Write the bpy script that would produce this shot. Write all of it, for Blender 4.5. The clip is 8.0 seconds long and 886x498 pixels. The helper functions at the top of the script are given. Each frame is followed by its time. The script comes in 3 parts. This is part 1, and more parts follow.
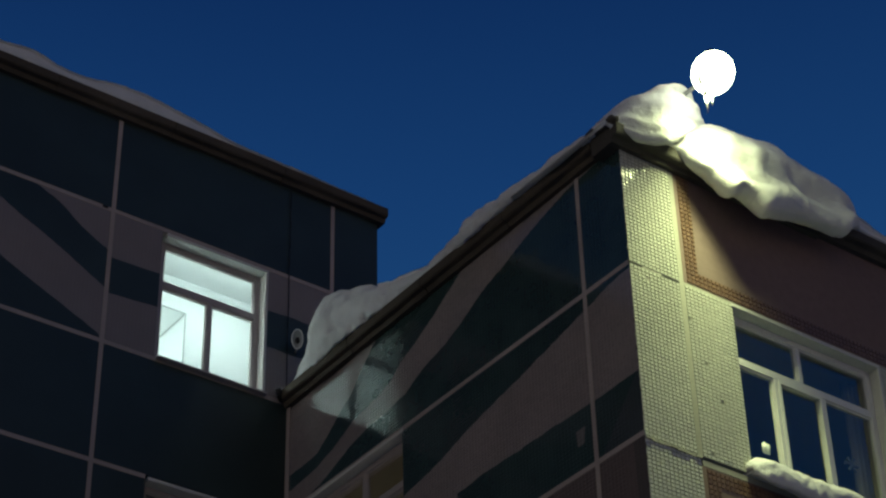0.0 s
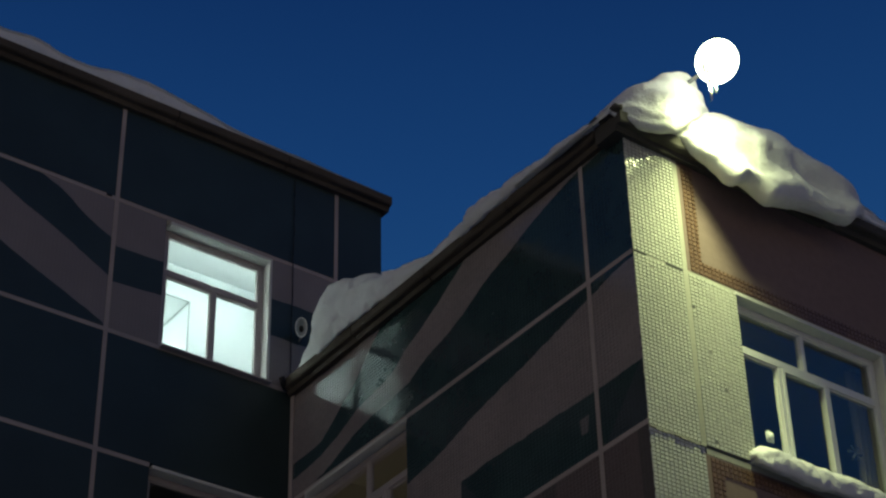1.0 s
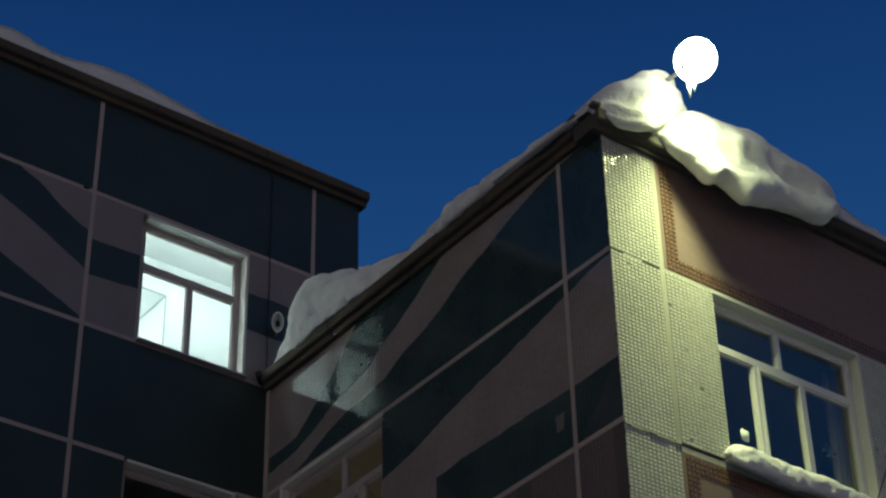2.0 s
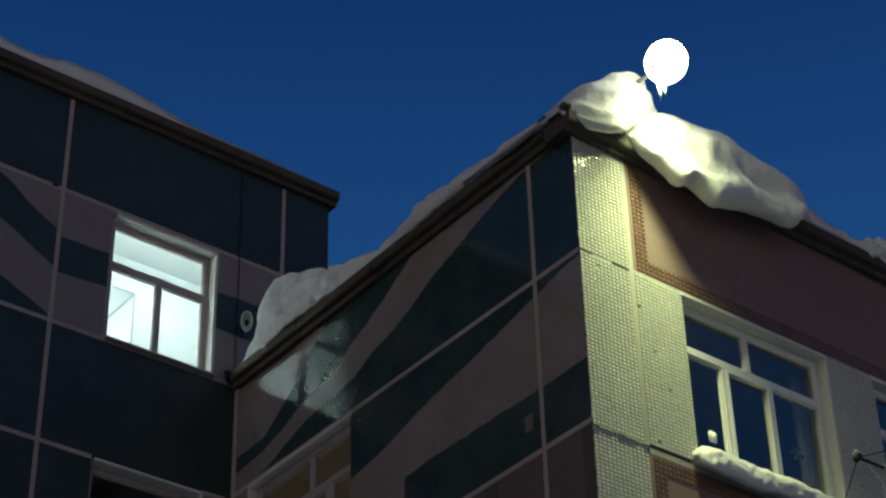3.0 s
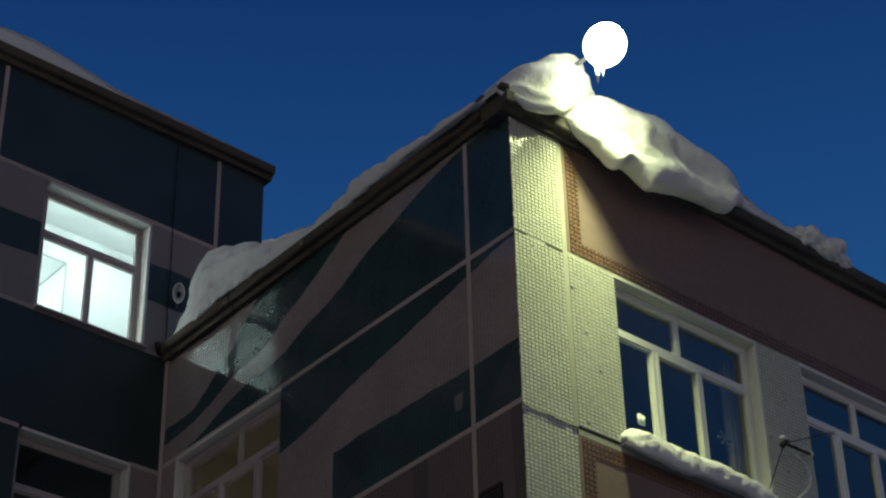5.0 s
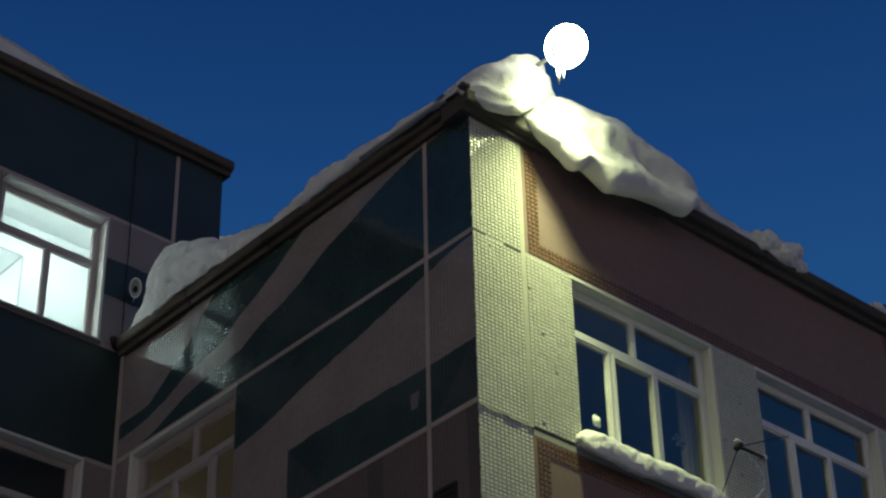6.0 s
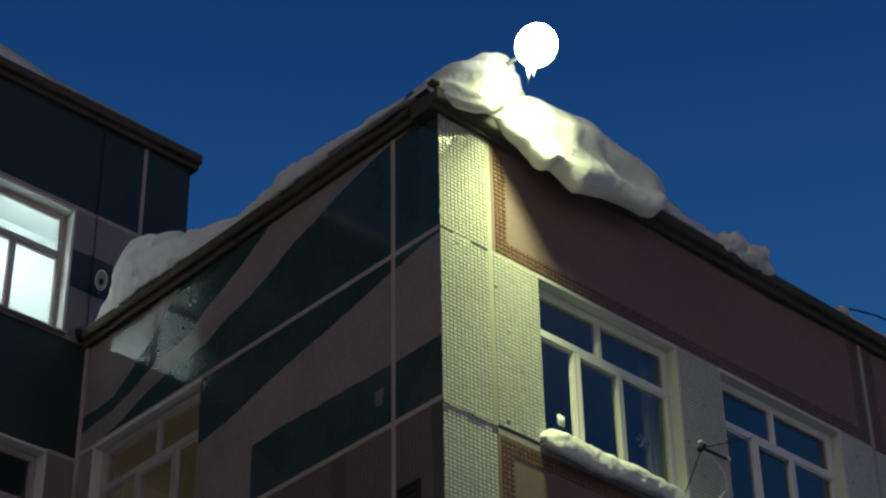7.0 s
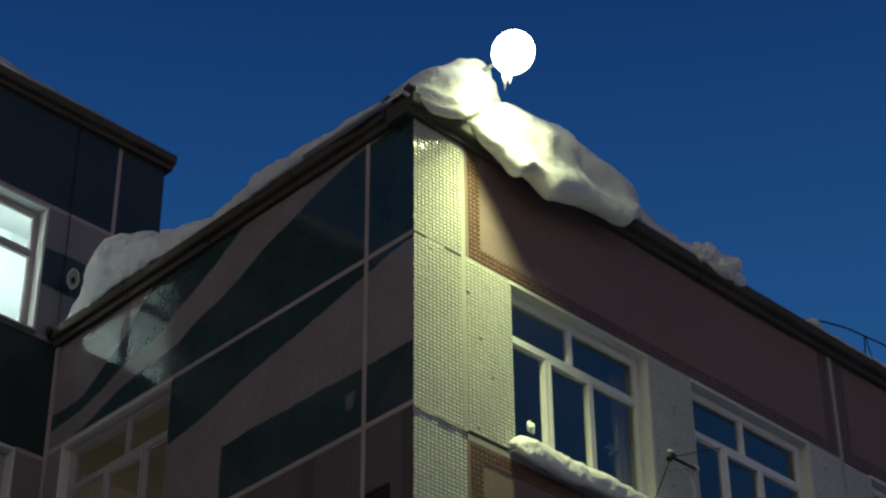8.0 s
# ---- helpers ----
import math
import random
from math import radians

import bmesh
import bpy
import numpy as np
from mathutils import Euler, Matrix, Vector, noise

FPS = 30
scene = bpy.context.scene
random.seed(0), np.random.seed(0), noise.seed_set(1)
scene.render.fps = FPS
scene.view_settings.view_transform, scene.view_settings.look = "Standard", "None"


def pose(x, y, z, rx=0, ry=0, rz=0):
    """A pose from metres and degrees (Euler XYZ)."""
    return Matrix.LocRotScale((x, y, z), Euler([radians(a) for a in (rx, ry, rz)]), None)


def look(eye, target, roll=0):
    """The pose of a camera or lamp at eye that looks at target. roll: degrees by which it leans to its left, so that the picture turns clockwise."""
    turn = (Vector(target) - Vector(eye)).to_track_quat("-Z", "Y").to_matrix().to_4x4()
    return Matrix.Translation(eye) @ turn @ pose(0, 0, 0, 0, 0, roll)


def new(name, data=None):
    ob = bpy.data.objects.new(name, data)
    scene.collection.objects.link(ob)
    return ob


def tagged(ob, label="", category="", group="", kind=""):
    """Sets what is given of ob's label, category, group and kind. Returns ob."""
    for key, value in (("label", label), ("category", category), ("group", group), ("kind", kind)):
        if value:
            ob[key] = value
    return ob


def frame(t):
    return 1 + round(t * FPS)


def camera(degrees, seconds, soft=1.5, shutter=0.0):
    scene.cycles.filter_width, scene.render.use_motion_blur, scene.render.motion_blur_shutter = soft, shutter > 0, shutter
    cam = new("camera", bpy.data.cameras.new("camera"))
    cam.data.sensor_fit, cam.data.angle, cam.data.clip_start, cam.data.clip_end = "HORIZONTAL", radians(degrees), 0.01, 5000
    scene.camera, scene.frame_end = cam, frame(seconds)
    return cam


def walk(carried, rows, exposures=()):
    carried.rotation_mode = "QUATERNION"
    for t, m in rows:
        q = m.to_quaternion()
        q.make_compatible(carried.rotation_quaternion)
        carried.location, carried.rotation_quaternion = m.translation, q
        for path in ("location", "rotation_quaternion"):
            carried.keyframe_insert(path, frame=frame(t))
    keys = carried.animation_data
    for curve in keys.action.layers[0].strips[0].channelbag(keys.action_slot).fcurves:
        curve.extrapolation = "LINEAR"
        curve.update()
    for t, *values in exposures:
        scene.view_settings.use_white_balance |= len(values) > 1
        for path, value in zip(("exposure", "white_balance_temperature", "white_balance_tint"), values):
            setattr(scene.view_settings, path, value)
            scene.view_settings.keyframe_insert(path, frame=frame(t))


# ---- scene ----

# ------------------------------------------------------------------ camera
J = 12.2                     # height of the upper panel joint of the wing above the ground
EYE = (-10.383, -11.063, J - 10.566)
cam = camera(24.585, 8.0, soft=2.3)
PATH = [
    (0.0, 125.614, 1.226, -35.936), (0.5, 125.467, 1.109, -35.945), (1.0, 125.290, 1.167, -35.845),
    (1.5, 125.141, 1.168, -36.200), (3.0, 125.144, 1.292, -37.586), (3.5, 124.784, 1.468, -38.170),
    (4.0, 124.803, 1.317, -38.977), (5.5, 124.299, 1.151, -40.499), (6.0, 124.407, 1.099, -41.404),
    (6.5, 124.352, 0.907, -42.189), (7.0, 124.309, 0.883, -42.674), (7.5, 124.301, 0.523, -43.334),
    (8.0, 124.439, 0.436, -43.892),
]
walk(cam, [(t, pose(*EYE, rx, ry, rz)) for t, rx, ry, rz in PATH],
     exposures=[(0.0, -0.14), (1.5, 0.02), (3.0, 0.10), (8.0, 0.17)])

# ------------------------------------------------------------------ world and light
LAMP = (0.683, -0.68, J + 2.13)      # the floodlight over the corner
LAMP_POWER = 11.0
ROOM_POWER = 62.0

world = bpy.data.worlds.new("dusk_sky")
scene.world = world
world.use_nodes = True
wn, wl = world.node_tree.nodes, world.node_tree.links
wn.clear()
w_out = wn.new("ShaderNodeOutputWorld")
w_bg = wn.new("ShaderNodeBackground")
w_tc = wn.new("ShaderNodeTexCoord")
w_sep = wn.new("ShaderNodeSeparateXYZ")
w_ramp = wn.new("ShaderNodeValToRGB")
stops = [(0.0, (0.51, 0.355, 0.225)), (0.10, (0.345, 0.255, 0.17)), (0.28, (0.048, 0.075, 0.150)),
         (0.48, (0.0145, 0.077, 0.220)), (0.60, (0.0080, 0.048, 0.166)), (0.72, (0.0030, 0.020, 0.094)), (1.0, (0.003, 0.016, 0.075))]
while len(w_ramp.color_ramp.elements) < len(stops):
    w_ramp.color_ramp.elements.new(0.5)
for el, (p, c) in zip(w_ramp.color_ramp.elements, stops):
    el.position, el.color = p, (*c, 1)
wl.new(w_tc.outputs["Generated"], w_sep.inputs[0])
wl.new(w_sep.outputs["Z"], w_ramp.inputs[0])
# a low western glow, added to brighten the wing's side wall
w_west = wn.new("ShaderNodeMath")
w_west.operation, w_west.use_clamp = "MULTIPLY", True
w_west.inputs[1].default_value = -1.0
wl.new(w_sep.outputs["X"], w_west.inputs[0])
w_glow = wn.new("ShaderNodeValToRGB")
for el, (p, c) in zip(w_glow.color_ramp.elements, ((0.0, (0.72, 0.66, 0.50)), (0.55, (0.0, 0.0, 0.0)))):
    el.position, el.color = p, (*c, 1)
wl.new(w_sep.outputs["Z"], w_glow.inputs[0])
w_add = wn.new("ShaderNodeMix")
w_add.data_type, w_add.blend_type = "RGBA", "ADD"
wl.new(w_west.outputs[0], w_add.inputs[0])
# the western sky is dimmed to calm its light on side tiles and snow
w_side = wn.new("ShaderNodeMapRange")
for k, q in enumerate((-0.45, 0.10, 0.50, 1.0)):
    w_side.inputs[k + 1].default_value = q
wl.new(w_sep.outputs["X"], w_side.inputs[0])
w_dim = wn.new("ShaderNodeMix")
w_dim.data_type, w_dim.blend_type = "RGBA", "MULTIPLY"
w_dim.inputs[0].default_value = 1.0
wl.new(w_ramp.outputs[0], w_dim.inputs[6]), wl.new(w_side.outputs[0], w_dim.inputs[7])
wl.new(w_dim.outputs[2], w_add.inputs[6]), wl.new(w_glow.outputs[0], w_add.inputs[7])
wl.new(w_add.outputs[2], w_bg.inputs[0])
w_bg.inputs[1].default_value = 1.0
wl.new(w_bg.outputs[0], w_out.inputs[0])


# the floodlight's own beams, thrown down along the corner: a wide one and a narrow one
for watts, width, aim in ((35.0, 164, (0.12, 0.05, -2.2)), (68.0, 80, (0.06, -0.02, -3.0))):
    beam = bpy.data.lights.new("floodlight_beam", "AREA")
    beam.shape, beam.size, beam.energy, beam.color, beam.spread = "DISK", 0.40, watts, (0.88, 1.0, 0.47), radians(width)
    new("floodlight_beam", beam).matrix_world = look((LAMP[0], LAMP[1], LAMP[2] - 0.22), Vector(LAMP) + Vector(aim))


# ------------------------------------------------------------------ materials
class Nodes:
    """A small builder for one node material."""

    def __init__(self, name):
        self.mat = bpy.data.materials.new(name)
        self.mat.use_nodes = True
        self.t = self.mat.node_tree
        self.t.nodes.clear()
        self.out = self.t.nodes.new("ShaderNodeOutputMaterial")
        self.bsdf = self.t.nodes.new("ShaderNodeBsdfPrincipled")
        self.t.links.new(self.bsdf.outputs[0], self.out.inputs[0])

    def put(self, a, b):
        if hasattr(a, "is_output"):
            self.t.links.new(a, b)
        else:
            b.default_value = a

    def math(self, op, a, b=0.0):
        n = self.t.nodes.new("ShaderNodeMath")
        n.operation = op
        self.put(a, n.inputs[0]), self.put(b, n.inputs[1])
        return n.outputs[0]

    def mix(self, f, a, b, mode="MIX"):
        n = self.t.nodes.new("ShaderNodeMix")
        n.data_type, n.blend_type = "RGBA", mode
        self.put(f, n.inputs[0]), self.put(a, n.inputs[6]), self.put(b, n.inputs[7])
        return n.outputs[2]

    def pos(self):
        return self.t.nodes.new("ShaderNodeNewGeometry").outputs["Position"]

    def xyz(self):
        n = self.t.nodes.new("ShaderNodeSeparateXYZ")
        self.t.links.new(self.pos(), n.inputs[0])
        return n.outputs

    def noise(self, scale, detail=4, rough=0.55, lo=0.35, hi=0.65):
        n = self.t.nodes.new("ShaderNodeTexNoise")
        self.t.links.new(self.pos(), n.inputs["Vector"])
        n.inputs["Scale"].default_value, n.inputs["Detail"].default_value = scale, detail
        n.inputs["Roughness"].default_value = rough
        m = self.t.nodes.new("ShaderNodeMapRange")
        m.inputs[1].default_value, m.inputs[2].default_value = lo, hi
        self.t.links.new(n.outputs[0], m.inputs[0])
        return m.outputs[0]

    def ramp(self, f, pts):
        """A straight-lined function through pts (position, value)."""
        n = self.t.nodes.new("ShaderNodeValToRGB")
        e = n.color_ramp.elements
        while len(e) < len(pts):
            e.new(0.5)
        for el, (p, v) in zip(e, pts):
            el.position, el.color = p, (v, v, v, 1)
        self.t.links.new(f, n.inputs[0])
        s = self.t.nodes.new("ShaderNodeSeparateColor")
        self.t.links.new(n.outputs[0], s.inputs[0])
        return s.outputs[0]

    def bump(self, height, strength=0.3, distance=0.01):
        n = self.t.nodes.new("ShaderNodeBump")
        n.inputs["Strength"].default_value, n.inputs["Distance"].default_value = strength, distance
        self.put(height, n.inputs["Height"])
        self.t.links.new(n.outputs[0], self.bsdf.inputs["Normal"])

    def set(self, **kw):
        for k, v in kw.items():
            self.put(v, self.bsdf.inputs[k.replace("_", " ")])
        return self


def c4(c):
    return (*c, 1.0)


def grimy(name, colour, rough=0.7, scale=9.0, dark=0.72, bump=0.25, spec=0.3, metal=0.0, island=0.0):
    """A plain surface with grain and blotches of dirt at two sizes."""
    m = Nodes(name)
    big, small = m.noise(scale * 0.12, 5), m.noise(scale * 4, 3)
    c = m.mix(m.math("MULTIPLY", big, 0.7), c4(colour), c4([v * dark for v in colour]))
    c = m.mix(m.math("MULTIPLY", small, 0.25), c, c4([v * dark * 0.8 for v in colour]))
    if island:
        g = m.t.nodes.new("ShaderNodeNewGeometry").outputs["Random Per Island"]
        c = m.mix(m.math("MULTIPLY", g, island), c, c4([v * 0.45 for v in colour]))
    m.set(Base_Color=c, Roughness=rough, Metallic=metal)
    m.bsdf.inputs["Specular IOR Level"].default_value = spec
    m.bump(small, bump, 0.004)
    return m.mat


MAUVE, NAVY = (0.252, 0.212, 0.205), (0.024, 0.044, 0.043)


def painted_west(tile=True):
    """The striped paint of the wing's side wall: dark blades on mauve, bounded by straight-lined curves over y."""
    m = Nodes("paint_side_tiles" if tile else "paint_side_plain")
    x, y, z = m.xyz()
    wob = m.math("MULTIPLY", m.math("SUBTRACT", m.noise(5.0, 3), 0.5), 0.012)
    u = m.math("DIVIDE", y, 6.0)
    v = m.math("ADD", m.math("SUBTRACT", z, J), wob)
    v = m.math("DIVIDE", m.math("ADD", v, 3.0), 5.0)

    def edge(pts):
        return m.ramp(u, [(py / 6.0, (pz + 3.0) / 5.0) for py, pz in pts])

    def between(lo, hi):
        return m.math("MULTIPLY", m.math("GREATER_THAN", v, lo), m.math("LESS_THAN", v, hi))

    def lvl(q):
        return (q + 3.0) / 5.0

    d1 = between(lvl(0.03), edge([(0.0, 1.43), (0.3, 1.40), (0.72, 1.36), (0.8, 1.35), (1.22, 1.26), (1.48, 1.18), (1.87, 1.04), (2.09, 0.99), (2.34, 0.88),
                                  (2.53, 0.78), (2.87, 0.66), (3.22, 0.58), (3.53, 0.44), (3.87, 0.39), (4.19, 0.38), (4.63, 0.29), (4.95, 0.17), (5.39, 0.06), (6.0, 0.0)]))
    d2 = between(edge([(0.0, 1.9), (2.0, 1.9), (2.05, 1.52), (2.52, 1.40), (2.82, 1.24), (2.97, 1.14), (3.43, 0.93), (3.61, 0.86), (3.78, 0.74), (4.04, 0.66),
                       (4.47, 0.60), (4.89, 0.44), (5.23, 0.35), (5.8, 0.31)]),
                 edge([(0.0, 1.9), (3.85, 1.9), (3.95, 1.50), (4.26, 1.22), (4.57, 0.93), (4.81, 0.79), (5.19, 0.53), (5.40, 0.51), (5.8, 0.50)]))
    d3 = between(edge([(0.0, -0.01), (0.31, -0.04), (0.62, -0.12), (0.70, -0.13), (1.21, -0.24), (1.62, -0.33), (2.04, -0.40), (2.47, -0.49), (2.97, -0.63), (3.6, -0.74), (3.61, 0.1), (6.0, 0.1)]), lvl(0.04))
    d4 = between(edge([(0.0, -1.75), (2.70, -1.75), (2.71, -0.9), (6.0, -0.9)]),
                 edge([(0.0, -1.10), (0.62, -1.12), (1.18, -1.10), (1.61, -1.10), (2.26, -1.09), (2.70, -1.11), (2.71, -2.0), (6.0, -2.0)]))
    d5 = between(edge([(0.0, -3.0), (0.14, -3.0), (0.15, -1.7), (1.30, -1.7), (1.31, -3.0), (1.48, -3.0), (1.49, -1.7), (6.0, -1.7)]), lvl(-1.76))
    # two facets and a small square patch in paler paint
    tri = m.math("MAXIMUM", between(lvl(-1.75), edge([(0.0, -1.05), (0.06, -1.13), (0.56, -1.70), (0.57, -2.0), (6.0, -2.0)])),
                 between(lvl(-1.75), edge([(0.0, -2.0), (2.20, -2.0), (2.21, -1.66), (2.70, -1.11), (2.71, -2.0), (6.0, -2.0)])))
    patch = between(edge([(0.0, -1.2), (0.77, -1.2), (0.78, -1.47), (0.90, -1.47), (0.91, -1.2), (6.0, -1.2)]), lvl(-1.30))
    mask = d1
    for d in (d2, d3, d4):
        mask = m.math("MAXIMUM", mask, d)
    fade = m.noise(1.4, 5)
    # both paints lifted: the stronger light on this west face is put into the colour
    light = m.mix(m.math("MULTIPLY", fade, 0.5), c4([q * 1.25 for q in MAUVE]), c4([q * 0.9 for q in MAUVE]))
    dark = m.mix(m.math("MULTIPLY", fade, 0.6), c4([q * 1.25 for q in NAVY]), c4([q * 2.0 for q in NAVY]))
    dark = m.mix(m.math("MULTIPLY", tri, 0.45), dark, (0.075, 0.075, 0.090, 1))
    dark = m.mix(m.math("MULTIPLY", patch, 0.6), dark, light)
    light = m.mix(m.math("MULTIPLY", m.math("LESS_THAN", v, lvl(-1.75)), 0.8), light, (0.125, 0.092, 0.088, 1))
    light = m.mix(m.math("MULTIPLY", d5, 0.35), light, c4(NAVY))
    c = m.mix(mask, light, dark)
    g = m.t.nodes.new("ShaderNodeNewGeometry").outputs["Random Per Island"]
    c = m.mix(m.math("MULTIPLY", g, 0.12), c, (0.01, 0.01, 0.012, 1))
    m.set(Base_Color=c, Roughness=m.math("ADD", 0.035, m.math("MULTIPLY", m.noise(2.0, 4), 0.05)))
    m.bsdf.inputs["Specular IOR Level"].default_value = 1.0
    m.bsdf.inputs["IOR"].default_value = 1.52
    if not tile:
        m.set(Base_Color=m.mix(0.06, c, (0.05, 0.045, 0.045, 1)), Roughness=0.9)
        m.bsdf.inputs["Specular IOR Level"].default_value = 0.2
    return m.mat


def painted_block():
    """The stripes of the taller block: navy panels, and a mauve band with navy blades across it."""
    m = Nodes("paint_block")
    x, y, z = m.xyz()
    wob = m.math("MULTIPLY", m.math("SUBTRACT", m.noise(4.0, 3), 0.5), 0.015)
    u = m.math("DIVIDE", m.math("ADD", x, 16.0), 20.0)
    v = m.math("DIVIDE", m.math("ADD", m.math("ADD", m.math("SUBTRACT", z, J), wob), 3.0), 10.0)

    def edge(pts):
        return m.ramp(u, [((px + 16.0) / 20.0, (pz + 3.0) / 10.0) for px, pz in pts])

    def between(lo, hi):
        return m.math("MULTIPLY", m.math("GREATER_THAN", v, lo), m.math("LESS_THAN", v, hi))

    band = between((1.47 + 3) / 10, (3.22 + 3) / 10)
    blade = between(edge([(-16, 3.5), (-5.0, 3.5), (-3.72, 2.86), (-3.36, 2.67), (-3.0, 2.5), (-2.64, 2.31), (-2.37, 2.15), (-2.34, 2.10), (-1.70, 2.15), (0.07, 2.14), (4, 2.2)]),
                    edge([(-16, 3.9), (-4.2, 3.5), (-3.35, 3.22), (-3.06, 3.10), (-2.69, 2.83), (-2.37, 2.67), (-2.34, 2.58), (-1.71, 2.61), (0.3, 2.66), (4, 2.8)]))
    wedge = between(edge([(-16, 1.4), (4, 1.4)]), edge([(-16, 2.9), (-5.2, 2.82), (-3.63, 2.11), (-3.28, 1.94), (-2.93, 1.79), (-2.58, 1.63), (-2.36, 1.53), (-2.33, 1.3), (4, 1.3)]))
    mauve = m.math("MULTIPLY", band, m.math("SUBTRACT", 1.0, m.math("MAXIMUM", blade, wedge)))
    mauve = m.math("MAXIMUM", mauve, m.math("MULTIPLY", m.math("GREATER_THAN", x, -0.42), m.math("LESS_THAN", v, 0.3)))
    fade = m.noise(1.1, 5)
    # same paints without the wing's painted-in light; navy lowered for this dimmer face
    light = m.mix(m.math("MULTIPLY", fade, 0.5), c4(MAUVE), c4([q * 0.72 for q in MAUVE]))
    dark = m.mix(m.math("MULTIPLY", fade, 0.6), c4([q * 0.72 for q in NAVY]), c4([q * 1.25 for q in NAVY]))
    c = m.mix(mauve, dark, light)
    br = m.t.nodes.new("ShaderNodeTexBrick")
    br.offset = 0.0
    cb = m.t.nodes.new("ShaderNodeCombineXYZ")
    m.t.links.new(x, cb.inputs[0]), m.t.links.new(z, cb.inputs[1])
    m.t.links.new(cb.outputs[0], br.inputs["Vector"])
    br.inputs["Scale"].default_value = 1.0
    br.inputs["Brick Width"].default_value, br.inputs["Row Height"].default_value = 0.048, 0.040
    br.inputs["Mortar Size"].default_value = 0.004
    m.set(Base_Color=m.mix(m.math("MULTIPLY", br.outputs["Fac"], 0.12), c, (0.03, 0.03, 0.035, 1)), Roughness=0.45)
    m.bump(m.math("SUBTRACT", 1.0, br.outputs["Fac"]), 0.25, 0.002)
    return m.mat


def snow_material():
    m = Nodes("snow")
    big, fine = m.noise(3.0, 5, 0.6, 0.3, 0.7), m.noise(26.0, 5, 0.7, 0.3, 0.7)
    c = m.mix(m.math("MULTIPLY", big, 0.5), (0.76, 0.76, 0.76, 1), (0.60, 0.60, 0.61, 1))
    m.set(Base_Color=c, Roughness=0.75)
    m.bsdf.inputs["Specular IOR Level"].default_value = 0.2
    m.bsdf.inputs["Subsurface Weight"].default_value = 0.1
    m.bsdf.inputs["Subsurface Radius"].default_value = (0.05, 0.05, 0.06)
    m.bump(m.math("ADD", m.math("MULTIPLY", big, 1.0), m.math("MULTIPLY", fine, 0.4)), 0.5, 0.04)
    return m.mat


def emitter(name, colour, strength):
    m = Nodes(name)
    m.set(Base_Color=(0.8, 0.8, 0.8, 1))
    m.bsdf.inputs["Emission Color"].default_value = c4(colour)
    m.bsdf.inputs["Emission Strength"].default_value = strength
    return m.mat


def glass_material(name, tint=(0.92, 0.96, 0.97), ior=1.55):
    m = Nodes(name)
    m.set(Base_Color=c4(tint), Roughness=0.0, IOR=ior)
    m.bsdf.inputs["Transmission Weight"].default_value = 1.0
    return m.mat


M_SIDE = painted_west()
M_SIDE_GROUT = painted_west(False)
M_BLOCK = painted_block()
M_JOINT = grimy("joint_sealant", (0.46, 0.385, 0.365), 0.8, dark=0.7)
M_TILE = grimy("white_tiles", (0.66, 0.66, 0.58), 0.17, 6.0, 0.78, 0.1, 0.5, 0.0, 0.22)
M_SEAM = grimy("seam_mortar", (0.43, 0.42, 0.36), 0.85, 7.0, 0.75)
M_GROUT = grimy("tile_grout", (0.44, 0.43, 0.37), 0.9, 10.0, 0.6)
M_GROUT_DARK = grimy("dark_grout", (0.12, 0.105, 0.105), 0.9, 10.0, 0.6)
M_ORANGE = grimy("brown_tiles", (0.205, 0.115, 0.074), 0.3, 8.0, 0.7, 0.1, 0.5, 0.0, 0.5)
M_PANEL = grimy("smooth_render", (0.215, 0.148, 0.135), 0.8, 3.0, 0.8, 0.2)
M_CONCRETE = grimy("cornice_concrete", (0.105, 0.085, 0.066), 0.9, 6.0, 0.55, 0.6)
M_DARK = grimy("dark_cornice", (0.085, 0.077, 0.066), 0.85, 6.0, 0.5, 0.6)
M_CORE = grimy("wall_core", (0.28, 0.24, 0.24), 0.9, 4.0)
M_FRAME = grimy("white_plastic_frame", (0.74, 0.74, 0.72), 0.35, 6.0, 0.92, 0.05, 0.5)
M_FRAME_GREY = grimy("mauve_grey_frame", (0.42, 0.37, 0.37), 0.5, 6.0, 0.8, 0.1, 0.4)
M_REVEAL = grimy("white_reveal", (0.66, 0.65, 0.62), 0.7, 8.0, 0.8, 0.2)
M_GLASS = glass_material("window_glass", ior=1.52)
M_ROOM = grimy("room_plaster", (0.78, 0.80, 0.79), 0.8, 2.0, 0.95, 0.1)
# the unlit rooms' shade is put into a darker copy of the plaster
M_ROOM_SHADED = grimy("shaded_room_plaster", (0.35, 0.34, 0.32), 0.8, 2.0, 0.9, 0.1)
M_BEIGE = grimy("beige_room_plaster", (0.55, 0.50, 0.38), 0.8, 3.0, 0.8, 0.2)
M_SNOW = snow_material()
M_STEEL = grimy("galvanised_steel", (0.32, 0.33, 0.34), 0.45, 12.0, 0.7, 0.2, 0.5, 0.8)
M_BLACK = grimy("black_cable", (0.02, 0.02, 0.022), 0.6, 12.0)
M_WHITE = grimy("white_cable", (0.72, 0.72, 0.70), 0.5, 12.0, 0.9)
M_PAPER = grimy("grey_paper", (0.12, 0.13, 0.15), 0.9, 20.0)
M_HORN = grimy("grey_enamel", (0.42, 0.44, 0.44), 0.5, 14.0, 0.7)
M_LAMP = emitter("lamp_glare", (0.92, 1.0, 0.70), LAMP_POWER)
M_TUBE = emitter("tube_light", (0.80, 1.0, 0.95), ROOM_POWER)
M_DIM = emitter("dim_fill_glow", (1.0, 0.93, 0.84), 13.0)


